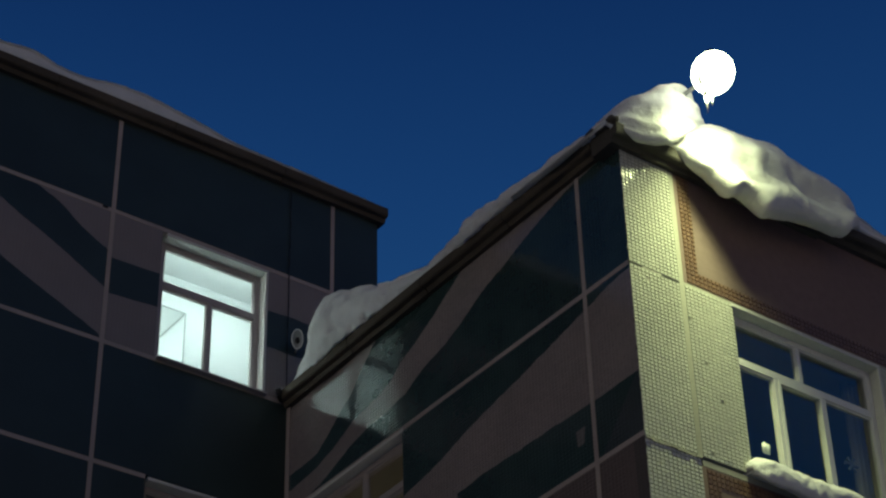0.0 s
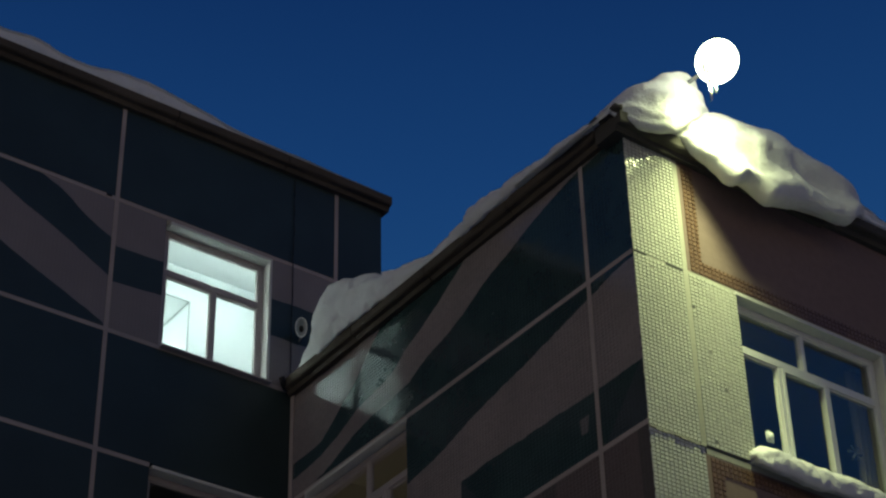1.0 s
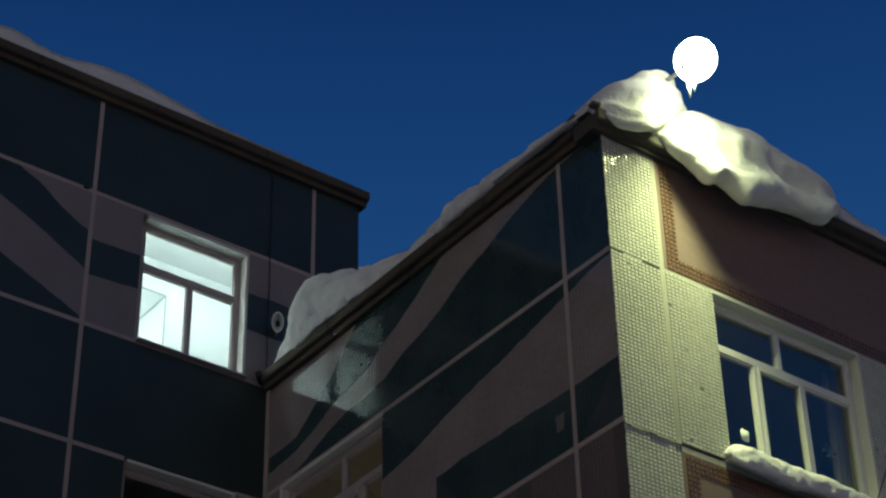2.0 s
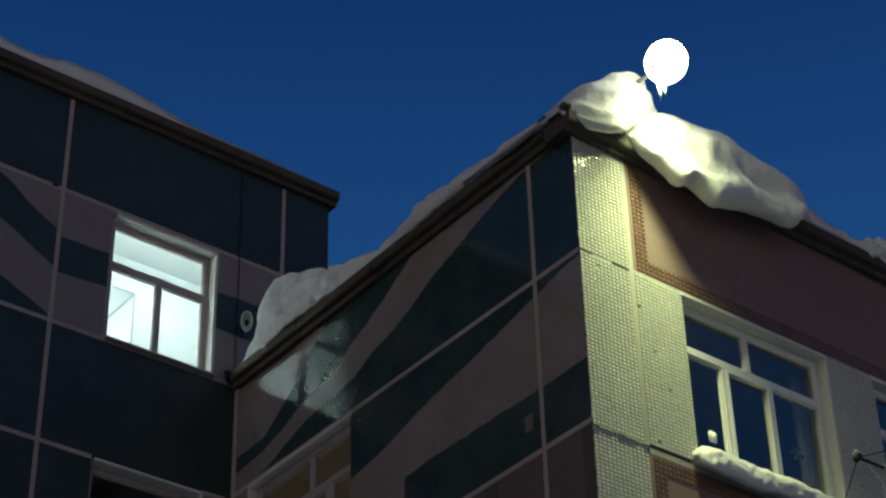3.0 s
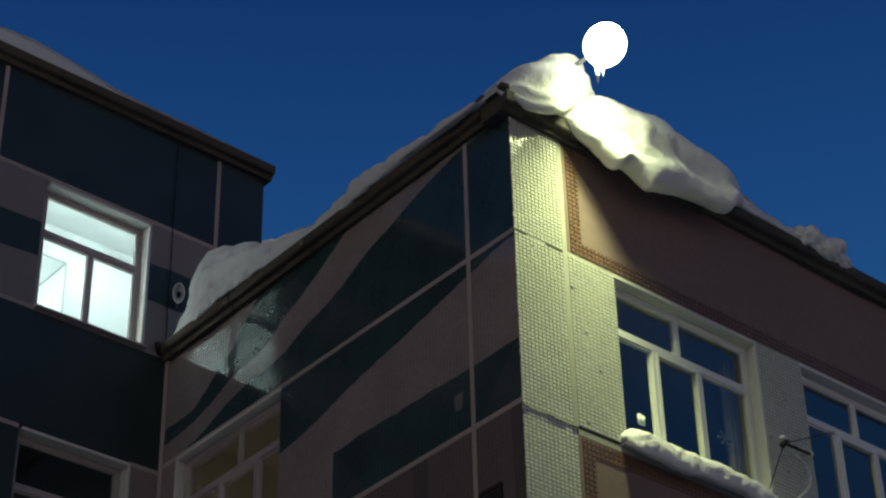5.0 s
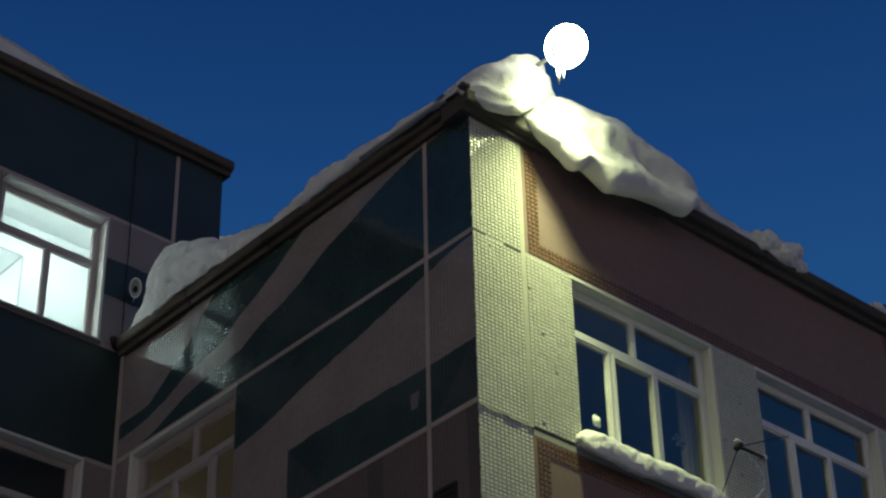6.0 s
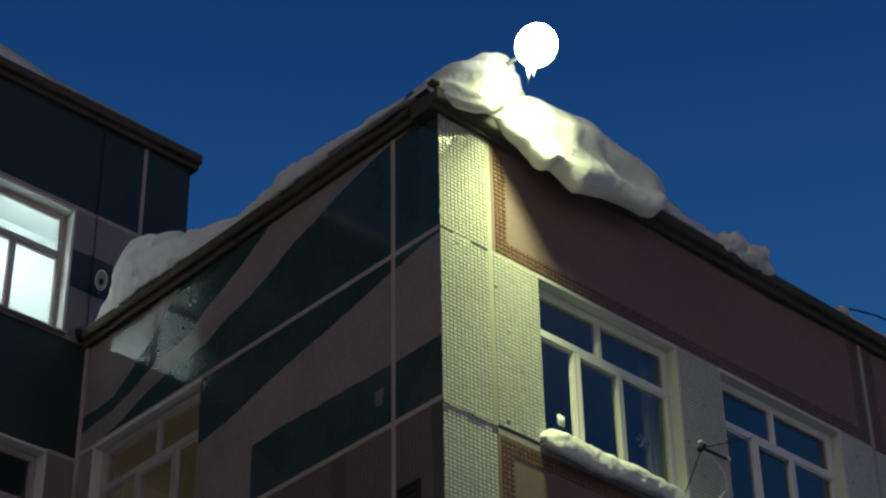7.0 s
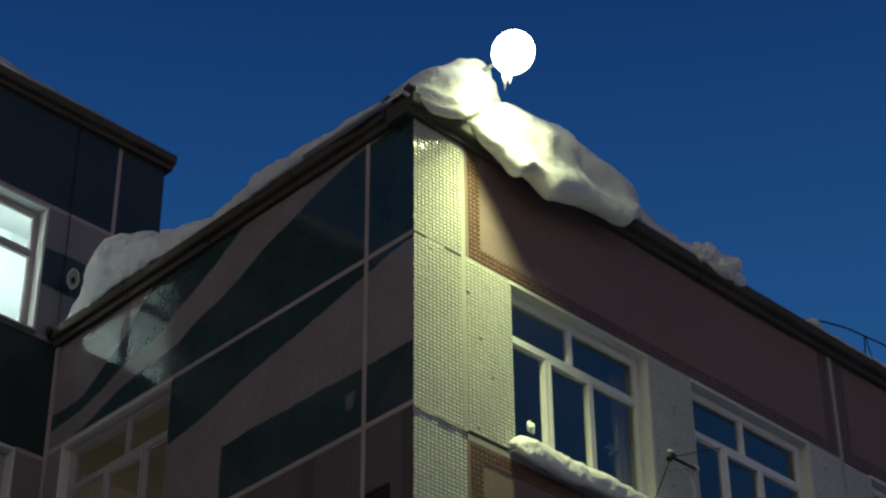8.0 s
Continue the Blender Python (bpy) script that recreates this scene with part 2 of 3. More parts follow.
# ------------------------------------------------------------------ mesh helpers
def box(bm, x0, x1, y0, y1, z0, z1):
    vs = [bm.verts.new((x, y, z)) for z in (z0, z1) for x, y in ((x0, y0), (x1, y0), (x1, y1), (x0, y1))]
    for f in ((3, 2, 1, 0), (4, 5, 6, 7), (0, 1, 5, 4), (1, 2, 6, 5), (2, 3, 7, 6), (3, 0, 4, 7)):
        bm.faces.new([vs[i] for i in f])


def rod(bm, a, b, r, sides=8, r2=None):
    a, b = Vector(a), Vector(b)
    r2 = r if r2 is None else r2
    q = (b - a).to_track_quat("Z", "Y")
    ring = [[bm.verts.new(p + q @ Vector((rr * math.cos(k), rr * math.sin(k), 0))) for k in [2 * math.pi * i / sides for i in range(sides)]] for p, rr in ((a, r), (b, r2))]
    for i in range(sides):
        bm.faces.new((ring[0][i], ring[0][(i + 1) % sides], ring[1][(i + 1) % sides], ring[1][i]))
    bm.faces.new(ring[0][::-1]), bm.faces.new(ring[1])


def bevel(bm, w, seg=1):
    bmesh.ops.bevel(bm, geom=bm.edges[:], offset=w, segments=seg, affect="EDGES", clamp_overlap=True)


def part(name, bm, material, parent=None, label="", smooth=False):
    me = bpy.data.meshes.new(name)
    bm.normal_update()
    bm.to_mesh(me)
    bm.free()
    me.materials.append(material)
    if smooth:
        me.polygons.foreach_set("use_smooth", [True] * len(me.polygons))
    ob = new(name, me)
    ob.parent = parent
    if label:
        tagged(ob, label)
    return ob


def boxes(name, rows, material, parent=None, label="", edge=0.0):
    bm = bmesh.new()
    for r in rows:
        box(bm, *r)
    if edge:
        bevel(bm, edge)
    return part(name, bm, material, parent, label)


def tube(name, pts, r, material, parent=None, label=""):
    bm = bmesh.new()
    for a, b in zip(pts, pts[1:]):
        rod(bm, a, b, r, 6)
    return part(name, bm, material, parent, label, True)


def tile_sheet(name, cells, material, parent, label, pitch=(0.048, 0.040), gap=0.006, proud=0.005, tilt=0.012, seed=3, lost=0.0007):
    """Small wall tiles, each a raised chip with its own slight tilt. cells: (origin, u axis, v axis, normal, width, height, skip)."""
    rng = np.random.default_rng(seed)
    verts, faces = [], []
    for o, au, av, n, w, h, skip in cells:
        o, au, av, n = (np.array(q, float) for q in (o, au, av, n))
        cu, cv = max(1, round(w / pitch[0])), max(1, round(h / pitch[1]))
        pu, pv = w / cu, h / cv
        for i in range(cu):
            for j in range(cv):
                if skip and skip((i + 0.5) * pu, (j + 0.5) * pv):
                    continue
                if rng.random() < lost:
                    continue
                c = o + au * (i + 0.5) * pu + av * (j + 0.5) * pv
                tu, tv = rng.normal(0, tilt, 2)
                hu, hv, b = (pu - gap) / 2, (pv - gap) / 2, 0.002
                k = len(verts)
                for inset, up in ((0.0, 0.0), (b, 1.0)):
                    for su, sv in ((-1, -1), (1, -1), (1, 1), (-1, 1)):
                        du, dv = su * (hu - inset), sv * (hv - inset)
                        verts.append(tuple(c + au * du + av * dv + n * up * (proud + du * tu + dv * tv)))
                faces += [(k + 4, k + 5, k + 6, k + 7)]
                faces += [(k + a, k + (a + 1) % 4, k + 4 + (a + 1) % 4, k + 4 + a) for a in range(4)]
    me = bpy.data.meshes.new(name)
    me.from_pydata(verts, [], faces)
    me.update()
    me.materials.append(material)
    ob = new(name, me)
    ob.parent = parent
    return tagged(ob, label, kind="stuff")


# ------------------------------------------------------------------ ground
bm = bmesh.new()
n = 60
grid = [[bm.verts.new(((i / n - 0.5) * 1400, (k / n - 0.5) * 1400, 0.0)) for i in range(n + 1)] for k in range(n + 1)]
for k in range(n):
    for i in range(n):
        bm.faces.new((grid[k][i], grid[k][i + 1], grid[k + 1][i + 1], grid[k + 1][i]))
tagged(part("ground", bm, M_SNOW), "flat snow-covered ground round the building", "ground", kind="structure")

# ------------------------------------------------------------------ walls of the wing
D = 5.83          # the taller block's facade stands at y = D
TH = 0.30         # wall thickness
END = 16.2        # far end of the wing
LOW = J - 5.1


def struct(ob, label, cat):
    return tagged(ob, label, cat, kind="structure")


def panel(rows, material, parent, name="wall_panel"):
    return boxes(name, rows, material, parent)


# side wall of the wing (faces west): panels between painted joints
g = 0.026
HI, UP, DN = 1.40, 0.05, -1.74        # wall top and the two painted joints
wall_w = struct(boxes("wall_west", [
    (0.006, TH, 0.65 - g, 0.65 + g, LOW, J + HI),
    (0.006, TH, 0.022, 0.65 - g, J + UP - g, J + UP + g), (0.006, TH, 0.65 + g, D, J + UP - g, J + UP + g),
    (0.006, TH, 0.02, 0.65 - g, J + DN - g, J + DN + g), (0.006, TH, 0.65 + g, 3.60, J + DN - g, J + DN + g),
    (0.006, TH, 5.51, D, J + DN - g, J + DN + g),
    (0.0, TH, 0.0, D, 0.0, LOW)], M_JOINT), "striped side wall of the wing with painted panel joints", "wall")
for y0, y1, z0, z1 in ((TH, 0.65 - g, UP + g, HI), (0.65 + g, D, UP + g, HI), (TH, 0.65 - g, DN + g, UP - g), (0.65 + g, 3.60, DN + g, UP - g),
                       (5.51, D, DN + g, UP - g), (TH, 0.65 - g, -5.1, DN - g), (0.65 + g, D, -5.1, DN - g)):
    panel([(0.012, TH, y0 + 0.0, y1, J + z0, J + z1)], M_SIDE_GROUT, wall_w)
for z0, z1 in ((UP + g, HI), (DN + g, UP - g), (-5.1, DN - g)):
    panel([(0.0095, 0.0118, 0.014, TH + 0.004, J + z0, J + z1)], M_SIDE_GROUT, wall_w)
cells = []
for y0, y1, z0, z1 in ((0.012, 0.65 - g, UP + g, HI), (0.65 + g, D - 0.01, UP + g, HI), (0.012, 0.65 - g, DN + g, UP - g), (0.65 + g, 3.595, DN + g, UP - g),
                       (5.515, D - 0.01, DN + g, UP - g), (0.012, 0.65 - g, -3.2, DN - g), (0.65 + g, D - 0.01, -3.2, DN - g)):
    cells.append(((0.012, y1, J + z0), (0, -1, 0), (0, 0, 1), (-1, 0, 0), y1 - y0, z1 - z0, None))
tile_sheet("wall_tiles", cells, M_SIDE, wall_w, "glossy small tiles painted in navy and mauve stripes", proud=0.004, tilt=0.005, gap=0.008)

# front wall of the wing (faces south)
BAYS = (1.27, 3.885, 6.95, 9.54, 12.6)
WIN_W = 1.96
wall_s = struct(boxes("wall_south", [(TH, END, 0.02, TH, 0.0, LOW),
    (0.612, 0.668, 0.006, TH, J - 1.79, J + HI), (6.41, 6.46, 0.004, TH, J - 1.79, J + HI),
    (0.012, 0.612, 0.008, TH, J + 0.034, J + 0.060), (0.012, 0.612, 0.008, TH, J - 1.80, J - 1.77),
    (0.668, 6.41, 0.010, TH, J + 0.05, J + 0.078), (0.668, 6.41, 0.012, TH, J - 1.86, J - 1.80)], M_SEAM), "front wall of the wing with tiled piers and framed panels", "wall")
piers = [(0.0, 0.612, 0.060, HI), (0.0, 0.612, -1.77, 0.034), (0.668, 1.27, -1.77, 0.05), (0.0, 0.65, -5.1, -1.80),
         (3.20, 3.885, -1.77, 0.05), (5.82, 6.41, -1.77, 0.05), (6.46, 6.95, -1.77, 0.05), (8.88, 9.54, -1.77, 0.05), (11.47, 12.6, -1.77, 0.05), (14.53, END, -1.77, 0.05)]
cells = []
for x0, x1, z0, z1 in piers:
    panel([(x0 + 0.012 * (x0 == 0), x1, 0.012, TH, J + z0, J + z1)], M_GROUT, wall_s, "wall_pier")
    if x0 < 8:
        cells.append(((x0 + 0.006, 0.012, J + max(z0, -3.0)), (1, 0, 0), (0, 0, 1), (0, -1, 0), x1 - x0 - 0.008, z1 - max(z0, -3.0), None))
tile_sheet("pier_tiles", cells, M_TILE, wall_s, "small white mosaic tiles with dirty grout", proud=0.010, tilt=0.022, gap=0.008, seed=5, lost=0.004)


def framed_panel(x0, x1, z0, z1, bottom, top, left, right):
    """A smooth panel with a border three brown tiles wide."""
    b = 0.155
    panel([(x0, x1, 0.014, TH, J + z0, J + z1)], M_PANEL, wall_s, "facade_panel")
    cs = []
    if left:
        cs.append(((x0 + 0.05, 0.014, J + z0 + (0.02 if bottom else 0)), (1, 0, 0), (0, 0, 1), (0, -1, 0), b, z1 - z0 - 0.02, None))
    if right:
        cs.append(((x1 - 0.03 - b, 0.014, J + z0 + 0.02), (1, 0, 0), (0, 0, 1), (0, -1, 0), b, z1 - z0 - 0.02, None))
    lo, hi = x0 + (0.05 + b if left else 0), x1 - (0.03 + b if right else 0)
    if bottom:
        cs.append(((lo, 0.014, J + z0 + 0.02), (1, 0, 0), (0, 0, 1), (0, -1, 0), hi - lo, 0.15, None))
    if top:
        cs.append(((lo, 0.014, J + z1 - 0.17), (1, 0, 0), (0, 0, 1), (0, -1, 0), hi - lo, 0.15, None))
    tile_sheet("border_tiles", cs, M_ORANGE, wall_s, "border of small brown ceramic tiles", pitch=(0.052, 0.050), gap=0.010, proud=0.008, tilt=0.02, seed=int(x0 * 10) + 2)


framed_panel(0.668, 6.41, 0.078, HI, True, False, True, True)
framed_panel(6.46, END, 0.078, HI, True, False, True, False)
framed_panel(0.65, 6.41, -3.3, -1.86, False, True, True, True)
framed_panel(6.46, END, -3.3, -1.86, False, True, True, False)
panel([(0.65, END, 0.014, TH, J - 5.1, J - 3.3)], M_PANEL, wall_s, "facade_panel")
for k, x in enumerate(BAYS):
    boxes("window_apron", [(x, x + WIN_W, 0.03, TH, J - 1.80, J - 1.78)], M_REVEAL, wall_s)

struct(boxes("wall_east", [(END - TH, END, TH, 12.0, 0, J + HI)], M_CORE), "plain end wall of the wing", "wall")
struct(boxes("wall_north", [(1.2, END, 11.7, 12.0, 0, J + HI)], M_CORE), "plain rear wall of the wing", "wall")
struct(boxes("roof_wing", [(0.02, END - 0.02, 0.02, D, J + HI, J + 1.54), (1.2, END - 0.02, D, 12.0, J + HI, J + 1.54)], M_CORE), "flat roof slab of the wing under snow", "roof")


# ------------------------------------------------------------------ cornices
def cornice(name, a, b, out, z0, z1, side, label):
    """Precast cornice slabs, with open joints, along x (side 's') or y (side 'w'). a..b along the wall."""
    ob = None
    mat = M_DARK if side == "s" else M_CONCRETE
    n_seg = max(1, round((b - a) / 1.5))
    for i in range(n_seg):
        p, q = a + (b - a) * i / n_seg + 0.004, a + (b - a) * (i + 1) / n_seg - 0.004
        bm = bmesh.new()
        jit = random.uniform(-0.008, 0.008)
        prof = [(0.25, z0), (-out * 0.35, z0), (-out * 0.35 - 0.02, z0 + 0.05), (-out + 0.015, z0 + 0.06), (-out, z0 + 0.075), (-out - 0.004, z1 - 0.02), (-out + 0.02, z1), (0.25, z1)]
        rings = []
        m_cut = max(2, int((q - p) / 0.12))
        for k in range(m_cut + 1):
            s = p + (q - p) * k / m_cut
            ring = []
            for d, z in prof:
                w = noise.noise(Vector((s * 3.1, d * 7, z * 5))) * 0.020
                zz = J + z + jit + w
                ring.append(bm.verts.new((s, D0[side] + d + jit + w, zz) if side != "w" else (d + jit + w, s, zz)))
            rings.append(ring)
        for r0, r1 in zip(rings, rings[1:]):
            for k in range(len(prof)):
                k2 = (k + 1) % len(prof)
                bm.faces.new((r0[k], r0[k2], r1[k2], r1[k]))
        bm.faces.new(rings[0]), bm.faces.new(rings[-1][::-1])
        bmesh.ops.recalc_face_normals(bm, faces=bm.faces[:])
        if ob is None:
            ob = struct(part(name, bm, mat), label, "cornice")
        else:
            part("cornice_slab", bm, mat, ob)
    return ob


D0 = {"s": 0.0, "b": D}
cornice("cornice_west", 0.27, D - 0.01, 0.13, 1.395, 1.585, "w", "weathered grey-brown concrete cornice under snow")
cornice("cornice_south", -0.13, 2.6, 0.13, 1.345, 1.55, "s", "dark concrete cornice of the wing under a snow overhang")
cornice("cornice_south_far", 2.61, END, 0.15, 1.375, 1.565, "s", "dark concrete cornice along the wing's front")
cornice("cornice_block", -13.9, 1.32, 0.14, 4.525, 4.715, "b", "weathered concrete cornice of the taller block")

# ------------------------------------------------------------------ the taller block
TOP = 4.54
wall_b = struct(boxes("wall_block_south", [
    (-2.36 - g, -2.36 + g, D + 0.006, D + TH, J - 5.1, J + TOP), (0.585 - g, 0.585 + g, D + 0.006, D + TH, J + 3.22 + g, J + TOP),
    (-14, -2.36 - g, D + 0.006, D + TH, J + 3.22 - g, J + 3.22 + g), (-2.36 + g, 1.25, D + 0.006, D + TH, J + 3.22 - g, J + 3.22 + g),
    (-14, -2.36 - g, D + 0.006, D + TH, J + 1.47 - g, J + 1.47 + g), (-2.36 + g, 1.25, D + 0.006, D + TH, J + 1.47 - g, J + 1.47 + g),
    (-14, -2.36 - g, D + 0.006, D + TH, J - g, J + g), (-2.36 + g, -1.72, D + 0.006, D + TH, J - g, J + g), (-0.36, 1.25, D + 0.006, D + TH, J - g, J + g),
    (-14, 1.25, D + 0.006, D + TH, 0, J - 5.1)], M_JOINT), "striped panel wall of the taller block with painted joints", "wall")
for x0, x1, z0, z1 in ((-14, -2.36 - g, 3.22 + g, TOP), (-2.36 + g, 0.585 - g, 3.22 + g, TOP), (0.585 + g, 1.25, 3.22 + g, TOP),
                       (-14, -2.36 - g, 1.47 + g, 3.22 - g), (-2.36 + g, -1.72, 1.47 + g, 3.22 - g), (-0.33, 1.25, 1.47 + g, 3.22 - g),
                       (-14, -2.36 - g, g, 1.47 - g), (-2.36 + g, 1.25, g, 1.47 - g),
                       (-14, -2.36 - g, -5.1, -g), (-2.36 + g, -1.72, -5.1, -g), (-0.36, 1.25, -5.1, -g), (-1.72, -0.36, -5.1, -1.8)):
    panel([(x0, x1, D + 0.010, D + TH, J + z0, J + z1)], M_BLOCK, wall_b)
struct(boxes("wall_block_east", [(0.95, 1.246, D + TH, 16, 0, J + TOP)], M_BLOCK), "end wall of the taller block", "wall")
struct(boxes("wall_block_west", [(-14, -13.7, D + TH, 16, 0, J + TOP)], M_BLOCK), "plain far wall of the taller block", "wall")
struct(boxes("wall_block_north", [(-14, 1.25, 16, 16.3, 0, J + TOP)], M_CORE), "plain rear wall of the taller block", "wall")
bm = bmesh.new()
box(bm, -14, 1.25, D + 0.12, 16.3, 0.0, 0.14)
for v in bm.verts:
    v.co.z += J + TOP + 0.004
struct(part("roof_block", bm, M_CORE), "flat roof slab of the taller block", "roof")


# ------------------------------------------------------------------ windows
def window(name, m, w, h, cols_up, cols_low, transom, label, depth=0.12, sill=True, lit_side=1, paint=None):
    """A plastic window in its opening. m: opening's lower corner, x along the wall, y inwards, z up. cols: the dividers' places from 0 to 1; transom: height."""
    fw = 0.065
    paint = paint or M_FRAME
    f0, f1 = depth, depth + 0.07

    def made(nm, rows, mat, parent, lab="", edge=0.004):
        ob = boxes(nm, rows, mat, parent, lab, edge)
        ob.data.transform(m)
        return ob

    root = struct(made(name, [(0, fw, f0, f1, 0, h), (w - fw, w, f0, f1, 0, h), (fw, w - fw, f0, f1, h - fw, h), (fw, w - fw, f0, f1, 0, fw)], paint, None), label, "window")
    made("transom", [(fw, w - fw, f0 - 0.004, f1, transom - 0.04, transom + 0.04)], paint, root)
    ups = [fw] + [c * w for c in cols_up] + [w - fw]
    lows = [fw] + [c * w for c in cols_low] + [w - fw]
    for edges, z0, z1 in ((ups, transom + 0.04, h - fw), (lows, fw, transom - 0.04)):
        for c in edges[1:-1]:
            made("mullion", [(c - 0.026, c + 0.026, f0 - 0.002, f1, z0, z1)], paint, root)
        for k, (a, b) in enumerate(zip(edges, edges[1:])):
            a2, b2 = a + (0.026 if a != edges[0] else 0), b - (0.026 if b != edges[-1] else 0)
            bead = 0.016
            opens = (z0 == fw and k == 1 and len(edges) == 4)
            s = 0.032 if opens else bead
            y0 = f0 - 0.012 if opens else f0 + 0.012
            leaf = made("sash" if opens else "glazing_bead", [(a2, a2 + s, y0, f1 - 0.01, z0, z1), (b2 - s, b2, y0, f1 - 0.01, z0, z1),
                 (a2 + s, b2 - s, y0, f1 - 0.01, z1 - s, z1), (a2 + s, b2 - s, y0, f1 - 0.01, z0, z0 + s)], paint, root, edge=0.003)
            pane = made("pane", [(a2 + s, b2 - s, f0 + 0.03, f0 + 0.036, z0 + s, z1 - s)], M_GLASS, leaf, edge=0.0)
            pane.visible_shadow = False
    cheek = (w, w + 0.035, 0.004, f1, 0.0, h) if lit_side > 0 else (-0.035, 0.0, 0.004, f1, 0.0, h)
    made("reveal", [cheek, (0.02 if lit_side > 0 else -0.035, w + 0.035 if lit_side > 0 else w - 0.02, 0.003, f1, h, h + 0.04)], M_REVEAL, root)
    if sill:
        made("window_sill", [(-0.03, w + 0.03, -0.07, f0, -0.03, -0.004)], paint, root)
    return root


def at_south(x, z, y=0.0):
    return Matrix.Translation((x, y, J + z))


def at_west(y, z):
    return Matrix.Translation((0, y, J + z)) @ Matrix.Rotation(radians(-90), 4, "Z")


BOT = -1.76
for k, x in enumerate(BAYS[:3]):
    window("window_%d" % (k + 1), at_south(x - 0.035, BOT), WIN_W, 1.79, [0.491], [0.310, 0.630], 1.285,
           "white plastic three-light window with dark glass", 0.12)
window("window_4", at_west(5.475, BOT), 1.915, 1.77, [0.54], [0.36, 0.72], 1.27, "mauve-grey framed window of a dim yellowish room", 0.11, True, -1, M_FRAME_GREY)
window("window_5", at_south(-1.675, 1.49, D), 1.34, 1.665, [], [0.515], 1.09, "mauve-grey framed window of a brightly lit room", 0.14, paint=M_FRAME_GREY)
window("window_6", at_south(-1.705, -1.75, D), 1.32, 1.72, [], [0.515], 1.13, "mauve-grey framed window of a dark room", 0.14, paint=M_FRAME_GREY)


# ------------------------------------------------------------------ rooms behind the windows
def room(name, x0, x1, y0, y1, z0, z1, material, label, open_side):
    t = 0.06
    rows = {"bottom": (x0 - t, x1 + t, y0, y1, z0 - t, z0), "top": (x0 - t, x1 + t, y0, y1, z1, z1 + t), "w": (x0 - t, x0, y0, y1, z0, z1),
            "e": (x1, x1 + t, y0, y1, z0, z1), "s": (x0, x1, y0 - t, y0, z0, z1), "n": (x0, x1, y1, y1 + t, z0, z1)}
    ob = struct(boxes(name, [r for k, r in rows.items() if k != open_side], material), label, "room")
    return ob


struct(boxes("room_lit", [
    (-2.5, 0.7, D + TH + 0.004, 9.2, J + 0.70, J + 0.75), (-2.5, 0.7, D + TH + 0.004, 7.12, J + 3.62, J + 3.68),
    (-2.56, -2.5, D + TH + 0.004, 9.2, J + 0.75, J + 3.62), (0.7, 0.76, D + TH + 0.004, 7.12, J + 0.75, J + 3.62),
    (-0.688, 0.7, 7.12, 9.2, J + 0.75, J + 3.62), (-2.5, -0.688, 7.12, 9.2, J + 3.153, J + 3.62), (-2.5, -0.688, 9.2, 9.26, J + 0.75, J + 3.62)],
    M_ROOM), "bright white-walled room with an alcove behind the lit window", "room")
struct(boxes("trim_alcove", [(-2.5, -0.678, 7.105, 7.118, J + 3.145, J + 3.158), (-0.694, -0.680, 7.105, 7.118, J + 0.76, J + 3.145),
    (-0.700, -0.690, 7.13, 9.19, J + 3.140, J + 3.151)], M_HORN), "thin grey trim round the room's alcove", "trim")
room("room_below", -2.3, 0.3, D + TH + 0.004, D + 5.0, J - 2.55, J + 0.32, M_ROOM_SHADED, "unlit room behind the lower window", "s")
room("room_corner", TH + 0.004, 3.3, 3.3, D - 0.08, J - 2.55, J + 0.5, M_BEIGE, "dim room behind the side window", "w")
room("room_front", 0.9, 8.9, TH + 0.004, 3.1, J - 2.55, J + 0.5, M_ROOM_SHADED, "unlit room behind the front windows", "s")
for lamp_x, lamp_y, lamp_z in ((-1.95, D + 0.40, 3.50), (-0.75, D + 0.40, 3.50)):
    root = tagged(boxes("ceiling_light", [(lamp_x, lamp_x + 1.0, lamp_y - 0.06, lamp_y + 0.06, J + lamp_z, J + lamp_z + 0.05)], M_FRAME, None, "", 0.01), "fluorescent ceiling light, switched on", "ceiling light", "ceiling lights")
    boxes("diffuser", [(lamp_x + 0.02, lamp_x + 0.98, lamp_y - 0.05, lamp_y + 0.05, J + lamp_z - 0.025, J + lamp_z - 0.002)], M_TUBE, root)
    boxes("hanger", [(lamp_x + 0.09, lamp_x + 0.11, lamp_y - 0.01, lamp_y + 0.01, J + lamp_z + 0.05, J + lamp_z + 0.12)], M_STEEL, root)
# unseen light, added out of view to brighten the alcove
root = tagged(boxes("alcove_fill_light", [(-2.499, -2.46, 7.6, 8.8, J + 1.9, J + 2.1)], M_FRAME, None, "", 0.01), "added unseen light brightening the alcove", "wall light")
boxes("diffuser", [(-2.458, -2.43, 7.62, 8.78, J + 1.92, J + 2.08)], M_TUBE, root)
# unseen light, added low down to light the frame's undersides and the room
room_fill = tagged(boxes("side_room_fill", [(1.45, 1.75, 4.35, 4.65, J - 0.95, J - 0.92)], M_FRAME, None, "", 0.01), "added unseen light in the side room, switched on", "pendant light")
boxes("diffuser", [(1.47, 1.73, 4.37, 4.63, J - 1.05, J - 0.952)], M_DIM, room_fill)
boxes("cord", [(1.595, 1.605, 4.495, 4.505, J - 0.92, J + 0.499)], M_BLACK, room_fill)


